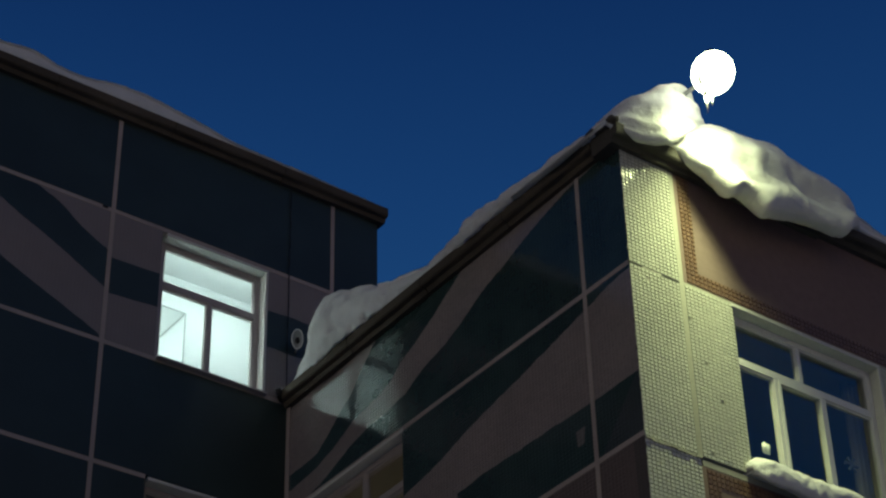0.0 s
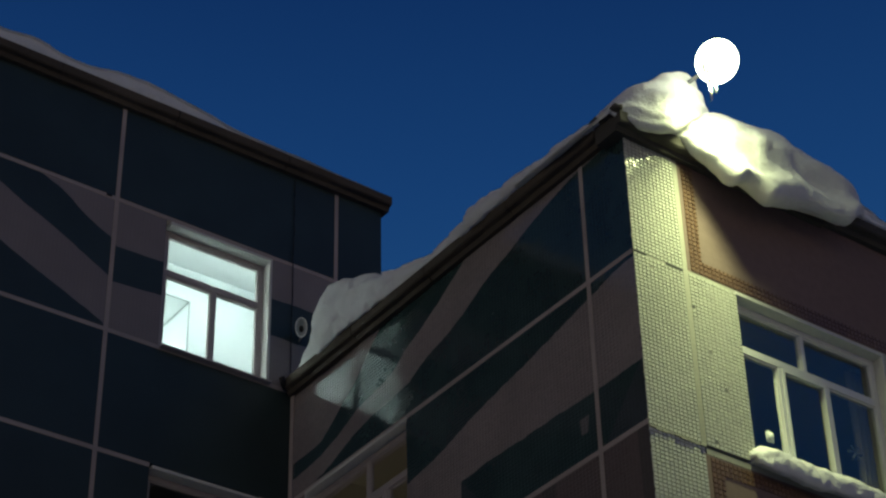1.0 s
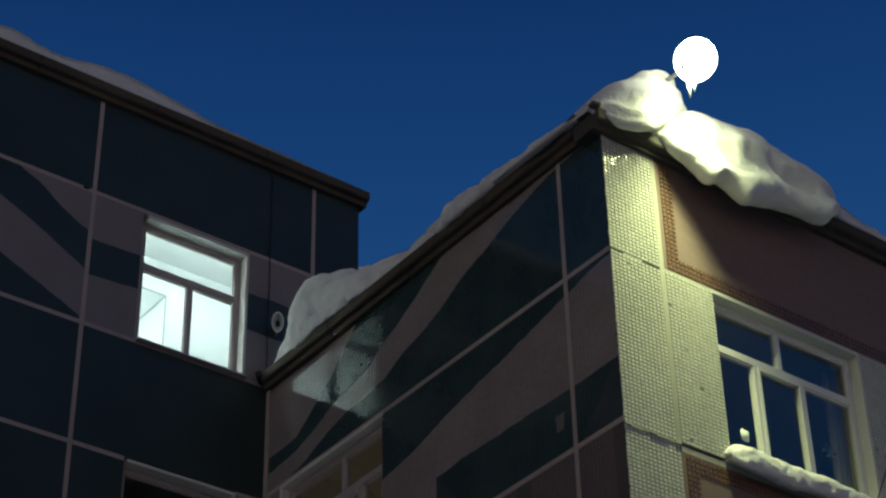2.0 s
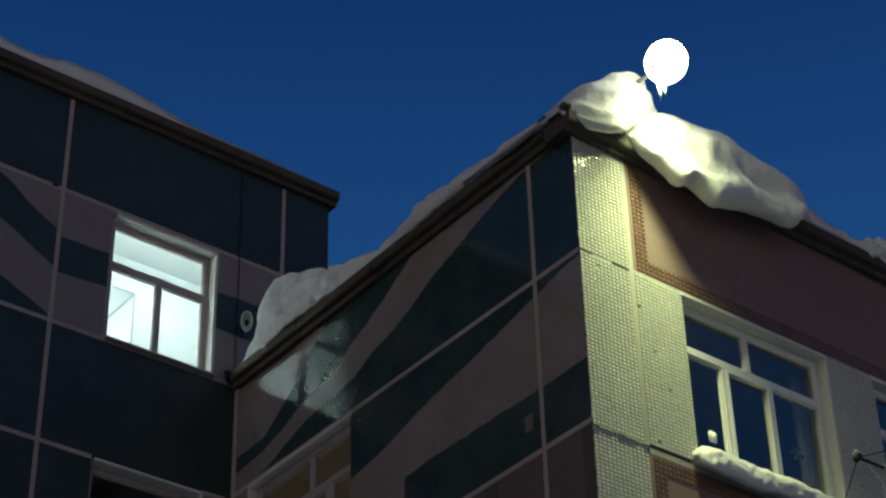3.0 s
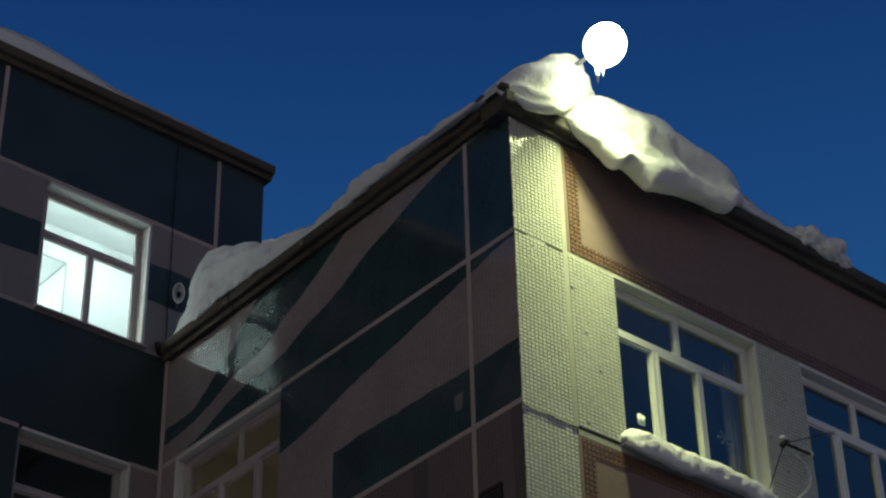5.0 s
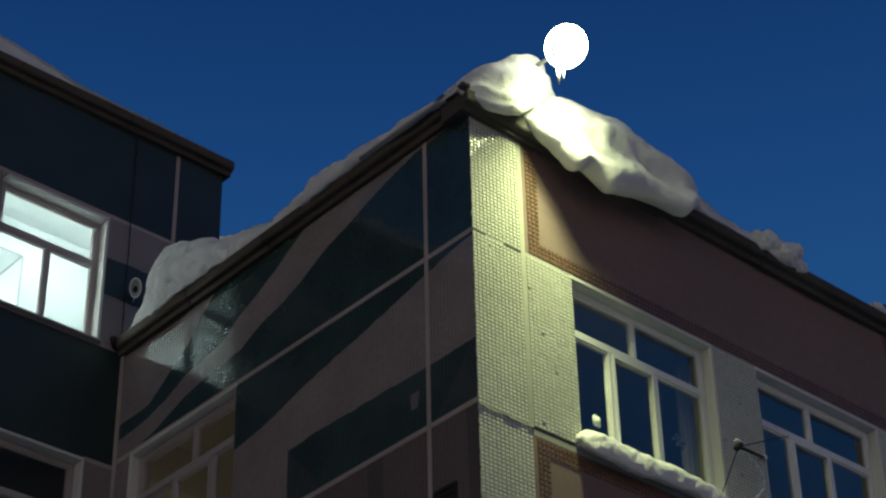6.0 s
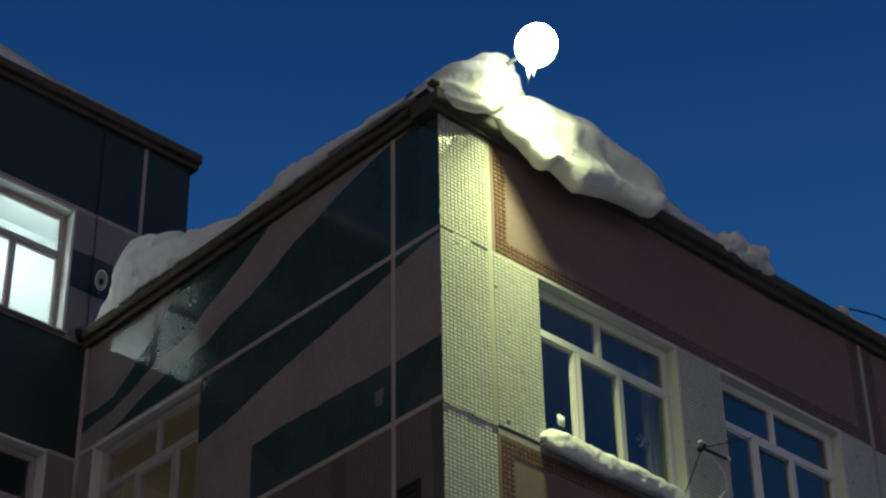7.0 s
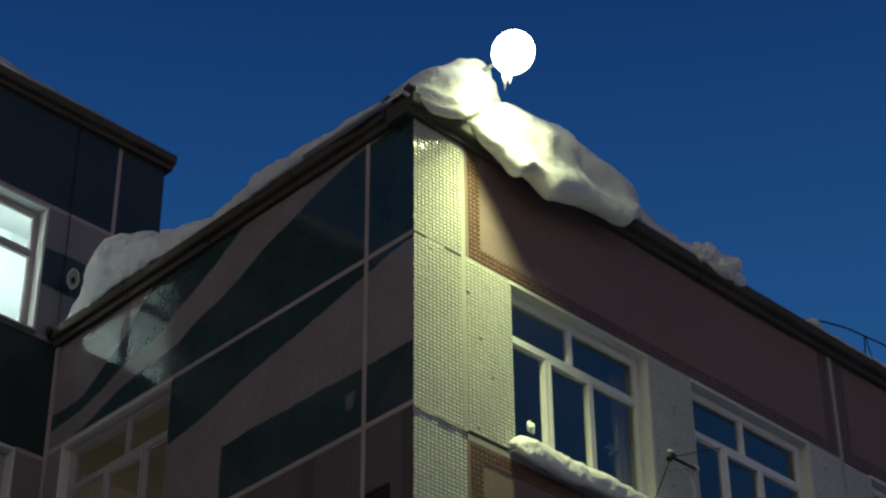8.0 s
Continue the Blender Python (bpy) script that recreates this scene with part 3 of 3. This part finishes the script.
# ------------------------------------------------------------------ snow
def smoothed(stations, s):
    """Values between stations, on a smooth curve through them."""
    n = len(stations)
    k = next((i for i in range(n - 1) if s <= stations[i + 1][0]), n - 2)
    p0, p1, p2, p3 = (stations[max(0, min(n - 1, k + i))] for i in (-1, 0, 1, 2))
    w = p2[0] - p1[0]
    f = max(0.0, min(1.0, (s - p1[0]) / w))
    out = []
    for i in range(1, len(p1)):
        t1 = (p2[i] - p0[i]) / max(1e-6, p2[0] - p0[0]) * w
        t2 = (p3[i] - p1[i]) / max(1e-6, p3[0] - p1[0]) * w
        out.append((2 * f ** 3 - 3 * f * f + 1) * p1[i] + (f ** 3 - 2 * f * f + f) * t1 + (3 * f * f - 2 * f ** 3) * p2[i] + (f ** 3 - f * f) * t2)
    return out


def snow_bank(name, side, stations, base, back, label, rough=0.05, step=0.04, seed=0.0, pits=0.0, fold=0.0, fine=0.3, layer=0.0):
    """A bank of snow along an edge. Stations: place along the edge, overhang, lip's lower height, crest height, crest's place behind the edge."""
    bm = bmesh.new()
    s0, s1 = stations[0][0], stations[-1][0]
    count = max(6, int((s1 - s0) / step))
    rings = []
    for k in range(count + 1):
        s = s0 + (s1 - s0) * k / count
        out, low, top, crest = smoothed(stations, s)
        h = max(0.02, top - low)
        # a hollow of changing depth between the upper bulge and the lip
        dent = fold * (1.0 + 1.3 * noise.noise(Vector((s * 1.3, seed, 0.3)))) if fold else 0.0
        ctrl = [(back, base - 0.02), (back, max(base, top - 0.25)), (crest + (back - crest) * 0.5, top - 0.03), (crest, top), (crest * 0.4 - out * 0.50, top - 0.07 * h),
                (-out * 0.86, top - 0.33 * h), (-out * (1 - dent), low + 0.40 * h), (-out * (0.97 + 0.3 * dent), low + 0.14 * h), (-out * 0.8, low), (-out * 0.45, low + 0.05 * h),
                (-0.05, base * 0.6 + low * 0.4 + 0.01 if low < base else base), (0.03, base - 0.01)]
        ring = []
        for (d0, z0), (d1, z1), (d2, z2), (d3, z3) in zip([ctrl[0]] + ctrl, ctrl, ctrl[1:], ctrl[2:] + [ctrl[-1]]):
            for q in (0, 0.2, 0.4, 0.6, 0.8):
                q2, q3 = q * q, q * q * q
                e = (-0.5 * q3 + q2 - 0.5 * q, 1.5 * q3 - 2.5 * q2 + 1, -1.5 * q3 + 2 * q2 + 0.5 * q, 0.5 * q3 - 0.5 * q2)
                d = e[0] * d0 + e[1] * d1 + e[2] * d2 + e[3] * d3
                z = e[0] * z0 + e[1] * z1 + e[2] * z2 + e[3] * z3
                wv = noise.noise_vector(Vector((s * 1.6 + seed, d * 1.6, z * 1.6))) * rough
                wv += noise.noise_vector(Vector((s * 5 + seed, d * 5, z * 5))) * rough * fine
                wv += noise.noise_vector(Vector((s * 14 + seed, d * 14, z * 14))) * rough * fine * 0.6
                # wind-cut layers running along the bank
                ridge = 1.0 - abs(noise.noise(Vector((s * 1.1 + seed, d * 4.2 + z * 1.5, z * 4.6)))) * 2.2
                d, z = d - layer * ridge, z + layer * 0.5 * ridge
                if pits:
                    hole = noise.voronoi(Vector((s, d, z)) * 2.7)[0][0]
                    dig = pits * max(0.0, 1 - hole / 0.24) ** 2
                    d, z = d + dig, z - dig * 0.4
                d, z, ss = d + wv.x, z + wv.y * 0.7, s + wv.z * 0.5
                ring.append(bm.verts.new((ss, D0[side] + d, J + z) if side != "w" else (d, ss, J + z)))
        rings.append(ring)
    for r0, r1 in zip(rings, rings[1:]):
        for k in range(len(r0)):
            k2 = (k + 1) % len(r0)
            bm.faces.new((r0[k], r0[k2], r1[k2], r1[k]))
    bm.faces.new(rings[0]), bm.faces.new(rings[-1][::-1])
    bmesh.ops.recalc_face_normals(bm, faces=bm.faces[:])
    ob = part(name, bm, M_SNOW, None, "", True)
    return tagged(ob, label, "snow")


snow_bank("snow_bank", "w", [(0.02, 0.10, 1.55, 1.68, 0.0), (0.68, 0.13, 1.56, 1.73, 0.0), (1.54, 0.15, 1.56, 1.78, 0.0), (2.25, 0.17, 1.54, 1.83, 0.0),
                              (2.36, 0.15, 1.54, 1.73, 0.0), (2.48, 0.12, 1.55, 1.76, 0.0), (2.92, 0.10, 1.56, 1.71, 0.0), (3.41, 0.13, 1.55, 1.83, 0.0),
                              (3.87, 0.16, 1.55, 1.96, 0.0), (4.57, 0.22, 1.54, 2.30, 0.0), (4.88, 0.22, 1.54, 2.36, 0.0), (5.08, 0.20, 1.54, 2.28, 0.0), (5.18, 0.17, 1.54, 2.10, 0.0),
                              (5.30, 0.14, 1.54, 1.88, 0.0), (5.45, 0.11, 1.54, 1.70, 0.0), (5.80, 0.06, 1.54, 1.58, 0.0)],
          1.54, 1.6, "deep snow bank along the wing's side cornice", 0.05, 0.022, pits=0.13, fine=0.5, layer=0.02)
snow_bank("snow_cornice", "s", [(0.62, 0.14, 1.53, 1.80, 0.0), (0.70, 0.20, 1.43, 1.87, 0.0), (0.90, 0.30, 1.24, 1.93, -0.06), (1.00, 0.36, 1.10, 1.95, -0.1), (1.09, 0.40, 1.02, 1.97, -0.1), (1.20, 0.42, 1.09, 1.99, -0.1), (1.32, 0.44, 1.05, 2.01, -0.1),
                                 (1.46, 0.48, 0.93, 2.03, -0.1), (1.62, 0.46, 1.00, 2.05, -0.1), (1.97, 0.42, 1.15, 2.07, -0.1), (2.05, 0.42, 1.17, 2.00, -0.1),
                                 (2.62, 0.42, 1.20, 1.94, -0.08), (2.76, 0.38, 1.34, 1.92, -0.06), (2.90, 0.30, 1.46, 1.87, -0.05), (3.00, 0.22, 1.53, 1.79, -0.05), (3.12, 0.15, 1.56, 1.74, -0.05), (3.8, 0.12, 1.57, 1.70, 0.0)],
          1.56, 1.6, "heavy wind-packed snow cornice hanging over the wing's edge", 0.05, 0.022, seed=7.0, fold=0.22, fine=0.20, layer=0.035)
snow_bank("snow_lump", "s", [(-0.19, 0.05, 1.52, 1.55, 0.1), (-0.06, 0.14, 1.45, 1.73, 0.1), (0.10, 0.24, 1.38, 1.93, 0.06), (0.30, 0.31, 1.38, 2.09, 0.02), (0.50, 0.30, 1.47, 2.28, 0.0), (0.62, 0.26, 1.58, 2.34, 0.0),
                              (0.78, 0.24, 1.74, 2.40, -0.02), (0.92, 0.20, 1.86, 2.36, -0.02), (1.03, 0.15, 1.90, 2.18, 0.0), (1.12, 0.1, 1.9, 1.98, 0.1)],
          1.56, 1.4, "rounded snow lump on the roof's corner below the floodlight", 0.06, 0.02, seed=13.0, fine=0.22, layer=0.03)
snow_bank("snow_crust", "s", [(3.2, 0.12, 1.56, 1.70, 0.0), (3.9, 0.12, 1.56, 1.70, 0.0), (4.05, 0.15, 1.52, 1.73, 0.0), (4.3, 0.17, 1.47, 1.78, 0.0), (4.6, 0.17, 1.48, 1.78, 0.0), (4.78, 0.15, 1.53, 1.70, 0.0), (4.95, 0.12, 1.555, 1.64, 0.0),
                               (5.9, 0.11, 1.56, 1.63, 0.0), (6.0, 0.13, 1.55, 1.67, 0.0), (6.15, 0.13, 1.55, 1.67, 0.0), (6.25, 0.11, 1.56, 1.63, 0.0), (END, 0.10, 1.56, 1.62, 0.0)],
          1.56, 1.4, "thin lumpy crust of snow on the front cornice", 0.05, 0.03, seed=21.0)
snow_bank("snow_layer", "b", [(-13.8, 0.10, 4.70, 4.90, 0.0), (-4.0, 0.10, 4.70, 4.91, 0.0), (-3.65, 0.10, 4.70, 4.94, 0.0), (-3.29, 0.10, 4.70, 4.89, 0.0), (-2.93, 0.10, 4.70, 4.87, 0.0), (-2.56, 0.12, 4.70, 4.95, 0.0), (-2.19, 0.12, 4.70, 4.98, 0.0),
                               (-1.89, 0.11, 4.70, 4.97, 0.0), (-1.58, 0.10, 4.70, 4.92, 0.0), (-1.27, 0.09, 4.70, 4.87, 0.0), (-1.03, 0.08, 4.70, 4.82, 0.0), (-0.6, 0.08, 4.70, 4.80, 0.0), (0.6, 0.06, 4.70, 4.76, 0.0), (1.28, 0.05, 4.70, 4.73, 0.0)],
          4.70, 2.0, "thin snow layer on the taller block's roof edge", 0.03, 0.05, seed=31.0)
snow_bank("snow_on_sill", "s", [(1.18, 0.10, -1.84, -1.70, 0.05), (1.28, 0.17, -1.89, -1.62, 0.03), (1.5, 0.18, -1.88, -1.62, 0.03), (1.9, 0.17, -1.89, -1.61, 0.04), (2.5, 0.18, -1.88, -1.61, 0.04), (3.0, 0.15, -1.86, -1.63, 0.04), (3.2, 0.08, -1.82, -1.68, 0.05)],
          -1.77, 0.11, "strip of snow lying on the window sill", 0.035, 0.02, seed=41.0, fine=0.7)
snow_bank("snow_on_sill", "s", [(6.93, 0.08, -1.80, -1.70, 0.06), (7.3, 0.13, -1.83, -1.62, 0.04), (8.4, 0.13, -1.83, -1.64, 0.04), (8.9, 0.06, -1.79, -1.72, 0.05)],
          -1.77, 0.11, "strip of snow lying on the window sill", 0.025, 0.03, seed=47.0)

# ------------------------------------------------------------------ floodlight
lx, ly, lz = LAMP
flood = new("floodlight")
flood.location = (0.80, 0.06, J + 1.56)
tagged(flood, "bright floodlight on a bracket over the roof's corner, switched on", "floodlight")


def under(ob, parent):
    ob.parent = parent
    ob.matrix_parent_inverse = Matrix.Translation(-parent.location)
    return ob


bm = bmesh.new()
rod(bm, (0.80, 0.06, J + 1.54), (0.80, 0.06, J + 2.32), 0.03, 10)
under(part("post", bm, M_STEEL, None, "", True), flood)
bm = bmesh.new()
rod(bm, (0.80, 0.06, J + 2.30), (lx + 0.02, ly + 0.15, lz + 0.02), 0.022, 10)
under(part("arm", bm, M_STEEL, None, "", True), flood)
# the lamp's glare modelled as a glowing globe, larger than the lamp itself
bm = bmesh.new()
bmesh.ops.create_uvsphere(bm, u_segments=28, v_segments=16, radius=0.205)
for v in bm.verts:
    v.co = Vector((v.co.x * 1.03, v.co.y * 1.03, v.co.z * 1.14 + 0.12 * v.co.x)) + Vector((lx, ly, lz))
under(part("glare_globe", bm, M_LAMP, None, "glowing greenish-white globe shaped as the lamp's glare", True), flood)
bm = bmesh.new()
rod(bm, (lx, ly, lz + 0.19), (lx, ly, lz + 0.27), 0.09, 14, 0.05)
under(part("lamp_cap", bm, M_STEEL, None, "", True), flood)
for ix, top, tip, r in ((-0.135, -0.18, -0.55, 0.026), (-0.06, -0.20, -0.43, 0.020), (-0.19, -0.13, -0.36, 0.016)):
    bm = bmesh.new()
    mid = top + (tip - top) * 0.45
    rod(bm, (lx + ix, ly, lz + top), (lx + ix + 0.004, ly, lz + mid), r, 8, r * 0.75)
    rod(bm, (lx + ix + 0.004, ly, lz + mid), (lx + ix + 0.001, ly, lz + tip), r * 0.75, 8, 0.004)
    under(part("icicle", bm, M_SNOW, None, "small icicle", True), flood)

# ------------------------------------------------------------------ small things on the walls
# horn loudspeaker on the taller block
horn = new("loudspeaker")
horn.location = (0.09, D, J + 2.17)
tagged(horn, "grey horn loudspeaker fixed to the block's wall", "loudspeaker")
axis = Vector((-0.52, -0.80, -0.30)).normalized()
c0 = Vector((0.085, D - 0.05, J + 2.29))


def oval_shell(stations, sides=24, closed=True):
    """An oval tube along the horn's axis. Stations: place along the axis, half width, half height."""
    bm = bmesh.new()
    across = axis.cross(Vector((0, 0, 1))).normalized()
    above = across.cross(axis)
    rings = [[bm.verts.new(c0 + axis * p + across * (w * math.cos(a)) + above * (h * math.sin(a))) for a in [2 * math.pi * i / sides for i in range(sides)]] for p, w, h in stations]
    for r0, r1 in zip(rings, rings[1:]):
        for i in range(sides):
            bm.faces.new((r0[i], r0[(i + 1) % sides], r1[(i + 1) % sides], r1[i]))
    if closed:
        bm.faces.new(rings[0][::-1]), bm.faces.new(rings[-1])
    bmesh.ops.recalc_face_normals(bm, faces=bm.faces[:])
    return bm


horn_cone = under(part("horn", oval_shell([(0.0, 0.035, 0.035), (0.06, 0.038, 0.042), (0.12, 0.045, 0.065), (0.17, 0.058, 0.10), (0.19, 0.066, 0.118), (0.185, 0.056, 0.104), (0.13, 0.030, 0.050)]), M_HORN, None, "", True), horn)
part("rim", oval_shell([(0.188, 0.068, 0.120), (0.196, 0.070, 0.122), (0.196, 0.060, 0.108), (0.188, 0.060, 0.108), (0.188, 0.068, 0.120)], closed=False), M_FRAME, horn_cone)
part("throat", oval_shell([(0.132, 0.026, 0.040), (0.150, 0.022, 0.034)], 16), M_BLACK, horn_cone, "dark horn throat")
bm = bmesh.new()
rod(bm, (0.09, D + 0.005, J + 2.17), (0.085, D - 0.06, J + 2.26), 0.014, 8)
under(part("bracket", bm, M_STEEL, None, "", True), horn)

# cable down the block's wall
pts = [(-0.03 + 0.004 * math.sin(k * 1.9), D - 0.012, J + 1.60 + k * 0.29) for k in range(11)]
tagged(tube("wall_cable", pts, 0.006, M_BLACK), "thin black cable running down the block's wall", "cable")

# cable bracket between the front windows
bracket = new("cable_bracket")
bracket.location = (3.86, 0.0, J - 0.99)
tagged(bracket, "dark steel cable bracket with snow on its end", "bracket")
hub, foot = Vector((3.02, -0.35, J - 1.31)), Vector((3.86, 0.005, J - 0.99))
bm = bmesh.new()
rod(bm, hub, foot, 0.016, 8)
under(part("arm", bm, M_BLACK, None, "", True), bracket)
bm = bmesh.new()
rod(bm, hub - Vector((0.03, 0, 0.03)), hub + Vector((0.03, 0.0, 0.035)), 0.032, 10)
under(part("hub", bm, M_BLACK, None, "", True), bracket)
bm = bmesh.new()
rod(bm, foot - Vector((0.05, 0.03, 0.02)), foot, 0.028, 10)
under(part("insulator", bm, M_WHITE, None, "white porcelain insulator", True), bracket)
bm = bmesh.new()
bmesh.ops.create_icosphere(bm, subdivisions=2, radius=0.036)
for v in bm.verts:
    v.co = Vector((v.co.x * 1.2, v.co.y, v.co.z * 0.6)) * (1 + 0.3 * noise.noise(v.co * 30)) + hub + Vector((0, 0, 0.055))
under(part("snow_cap", bm, M_SNOW, None, "small cap of snow", True), bracket)
under(tube("stay", [hub, Vector((4.27, -0.005, J - 0.60))], 0.006, M_BLACK), bracket)
under(tube("stay", [hub, Vector((3.11, -0.03, J - 1.63))], 0.006, M_BLACK), bracket)
pts = [(3.30, -0.22, J - 1.20), (3.41, -0.15, J - 1.205), (3.50, -0.15, J - 1.24), (3.557, -0.15, J - 1.29), (3.60, -0.15, J - 1.39), (3.58, -0.15, J - 1.49), (3.508, -0.15, J - 1.573), (3.42, -0.14, J - 1.66), (3.32, -0.13, J - 1.73), (3.2, -0.10, J - 1.79), (3.07, -0.08, J - 1.84)]
tagged(tube("looped_cable", pts, 0.013, M_WHITE), "white cable looping below the bracket", "cable")

# railing on the far part of the roof
rail = new("roof_rail")
rail.location = (7.5, 0.2, J + 1.54)
tagged(rail, "thin bent steel rail on the roof's edge", "rail")
pts = [(6.55, 0.2, J + 1.56), (6.65, 0.2, J + 2.05), (6.82, 0.2, J + 2.10), (7.21, 0.2, J + 2.19), (7.55, 0.2, J + 2.23), (7.90, 0.2, J + 2.27), (9.2, 0.2, J + 2.32), (11.0, 0.2, J + 2.30)]
under(tube("top_rail", pts, 0.011, M_BLACK), rail)
for x in (7.55, 8.7, 9.8, 11.0):
    under(tube("rail_post", [(x - 0.10, 0.2, J + 1.54), (x, 0.2, J + 2.23)], 0.009, M_BLACK), rail)
    under(tube("rail_brace", [(x + 0.22, 0.2, J + 1.54), (x + 0.02, 0.2, J + 2.23)], 0.008, M_BLACK), rail)
wire = tube("roof_wire", [(4.68, -0.06, J + 1.60), (4.73, -0.08, J + 1.88), (4.78, -0.09, J + 1.82), (4.83, -0.08, J + 1.62)], 0.010, M_BLACK)
tagged(wire, "short bent wire sticking out of the snow", "wire")

# things behind the first front window
bm = bmesh.new()
box(bm, 1.63, 1.725, 0.185, 0.215, J - 1.34, J - 1.225)
box(bm, 1.655, 1.685, 0.190, 0.210, J - 1.225, J - 1.205)
bevel(bm, 0.010, 2)
tagged(part("window_ornament", bm, M_WHITE, None, "", True), "small white ornament hanging behind the window glass", "ornament")
bm = bmesh.new()
for k in range(6):
    a = k * math.pi / 3
    rod(bm, (2.83, 0.215, J - 1.08), (2.83 + 0.085 * math.cos(a), 0.215, J - 1.08 + 0.085 * math.sin(a)), 0.010, 5, 0.018)
tagged(part("paper_snowflake", bm, M_PAPER, None), "grey paper snowflake stuck behind the window glass", "decoration")
bm = bmesh.new()
rows_c = []
for k in range(33):
    u = k / 32
    x, y = 3.04 + 0.30 * u, 0.36 + 0.03 * math.sin(u * 28)
    rows_c.append([bm.verts.new((x, y, J - 1.9)), bm.verts.new((x, y, J + 0.0)), bm.verts.new((x, y + 0.006, J + 0.0)), bm.verts.new((x, y + 0.006, J - 1.9))])
for r0, r1 in zip(rows_c, rows_c[1:]):
    for k in range(4):
        bm.faces.new((r0[k], r1[k], r1[(k + 1) % 4], r0[(k + 1) % 4]))
bmesh.ops.recalc_face_normals(bm, faces=bm.faces[:])
tagged(part("curtain", bm, M_BEIGE, None, "", True), "gathered pale curtain at the side of the window", "curtain")

# craggy clumps of snow left on the front cornice
for k, (x, y, z, r) in enumerate(((4.06, -0.12, 1.62, 0.11), (4.22, -0.12, 1.67, 0.12), (4.40, -0.14, 1.58, 0.13), (4.58, -0.11, 1.69, 0.12), (4.64, -0.12, 1.56, 0.10), (6.06, -0.10, 1.60, 0.075))):
    bm = bmesh.new()
    bmesh.ops.create_icosphere(bm, subdivisions=4, radius=r)
    for v in bm.verts:
        q = v.co * (2.2 / r) * 0.5
        f = 1 + 0.40 * noise.noise(q + Vector((k * 9.1, 0, 0))) + 0.22 * noise.noise(q * 2.6) + 0.10 * noise.noise(q * 6)
        v.co = Vector((v.co.x * 1.25 * f + x, v.co.y * f + y, v.co.z * 0.95 * f + J + z))
    tagged(part("snow_clump", bm, M_SNOW, None, "", True), "craggy clump of snow stuck on the cornice", "snow", "clumps of snow on the cornice")

# black boxes for the shade in the pier's crumbled, open joint, and chips along the pier's edge
gap = boxes("joint_gap", [(0.40, 0.605, 0.003, 0.010, J + 0.032, J + 0.062), (0.02, 0.16, 0.003, 0.010, J + 0.042, J + 0.056)], M_BLACK, wall_s)
for k in range(26):
    z = J - 2.6 + 3.85 * k / 25 + random.uniform(-0.05, 0.05)
    bm = bmesh.new()
    bmesh.ops.create_icosphere(bm, subdivisions=1, radius=1.0)
    a, b = random.uniform(0.004, 0.011), random.uniform(0.010, 0.034)
    for v in bm.verts:
        v.co = Vector((v.co.x * a + 0.006, v.co.y * a + 0.006, v.co.z * b + z))
    part("edge_chip", bm, M_GROUT_DARK if k % 3 else M_SEAM, wall_s)

# mortar fillet in the inner corner, a broken lip under the pier's joint, and a small vent
boxes("corner_joint", [(-0.014, 0.004, 5.755, 5.826, J - 5.0, J + HI)], M_JOINT, wall_w, "", 0.004)
for k in range(9):
    x0 = 0.004 + 0.072 * k
    d, h = random.uniform(0.004, 0.016), random.uniform(0.004, 0.016)
    boxes("joint_lip", [(x0, x0 + 0.0715, -d, 0.0075, J - 1.800 - h, J - 1.788 + h * 0.4)], M_SEAM, wall_s, "", 0.003)
vent = struct(boxes("wall_vent", [(-0.010, 0.010, 0.30, 0.33, J - 2.95, J - 2.42), (-0.010, 0.010, 0.57, 0.60, J - 2.95, J - 2.42),
                                  (-0.010, 0.010, 0.33, 0.57, J - 2.45, J - 2.42), (-0.010, 0.010, 0.33, 0.57, J - 2.95, J - 2.92)], M_BLACK), "small dark vent in the side wall", "vent")
for k in range(6):
    boxes("slat", [(-0.006, 0.004, 0.33, 0.57, J - 2.90 + 0.075 * k, J - 2.845 + 0.075 * k)], M_BLACK, vent)

# broken lumps of mortar on the corner of the side cornice
for k, (x, y, z, r) in enumerate(((-0.13, 0.22, 1.60, 0.055), (-0.12, 0.10, 1.57, 0.06), (-0.12, -0.06, 1.57, 0.07))):
    bm = bmesh.new()
    bmesh.ops.create_icosphere(bm, subdivisions=3, radius=r)
    for v in bm.verts:
        q = v.co * (1.1 / r)
        f = 1 + 0.35 * noise.noise(q + Vector((k * 5.3, 0, 0))) + 0.15 * noise.noise(q * 3)
        v.co = Vector((v.co.x * 0.8 * f + x, v.co.y * 1.3 * f + y, v.co.z * 0.8 * f + J + z))
    tagged(part("mortar_lump", bm, M_DARK, None, "", True), "dark broken lump of mortar on the cornice", "rubble", "mortar lumps on the cornice")

# a black box for the shade in a broken hole of the block's joint, and a dark stub of pipe at the end of the side
# cornice
boxes("joint_hole", [(-2.50, -2.43, D + 0.001, D + 0.009, J + 3.215, J + 3.245)], M_BLACK, wall_b, "", 0.002)
bm = bmesh.new()
rod(bm, (-0.10, 5.80, J + 1.47), (-0.19, 5.74, J + 1.56), 0.035, 12)
tagged(part("pipe_stub", bm, M_BLACK, None, "", True), "short dark stub of pipe at the cornice's end", "pipe")
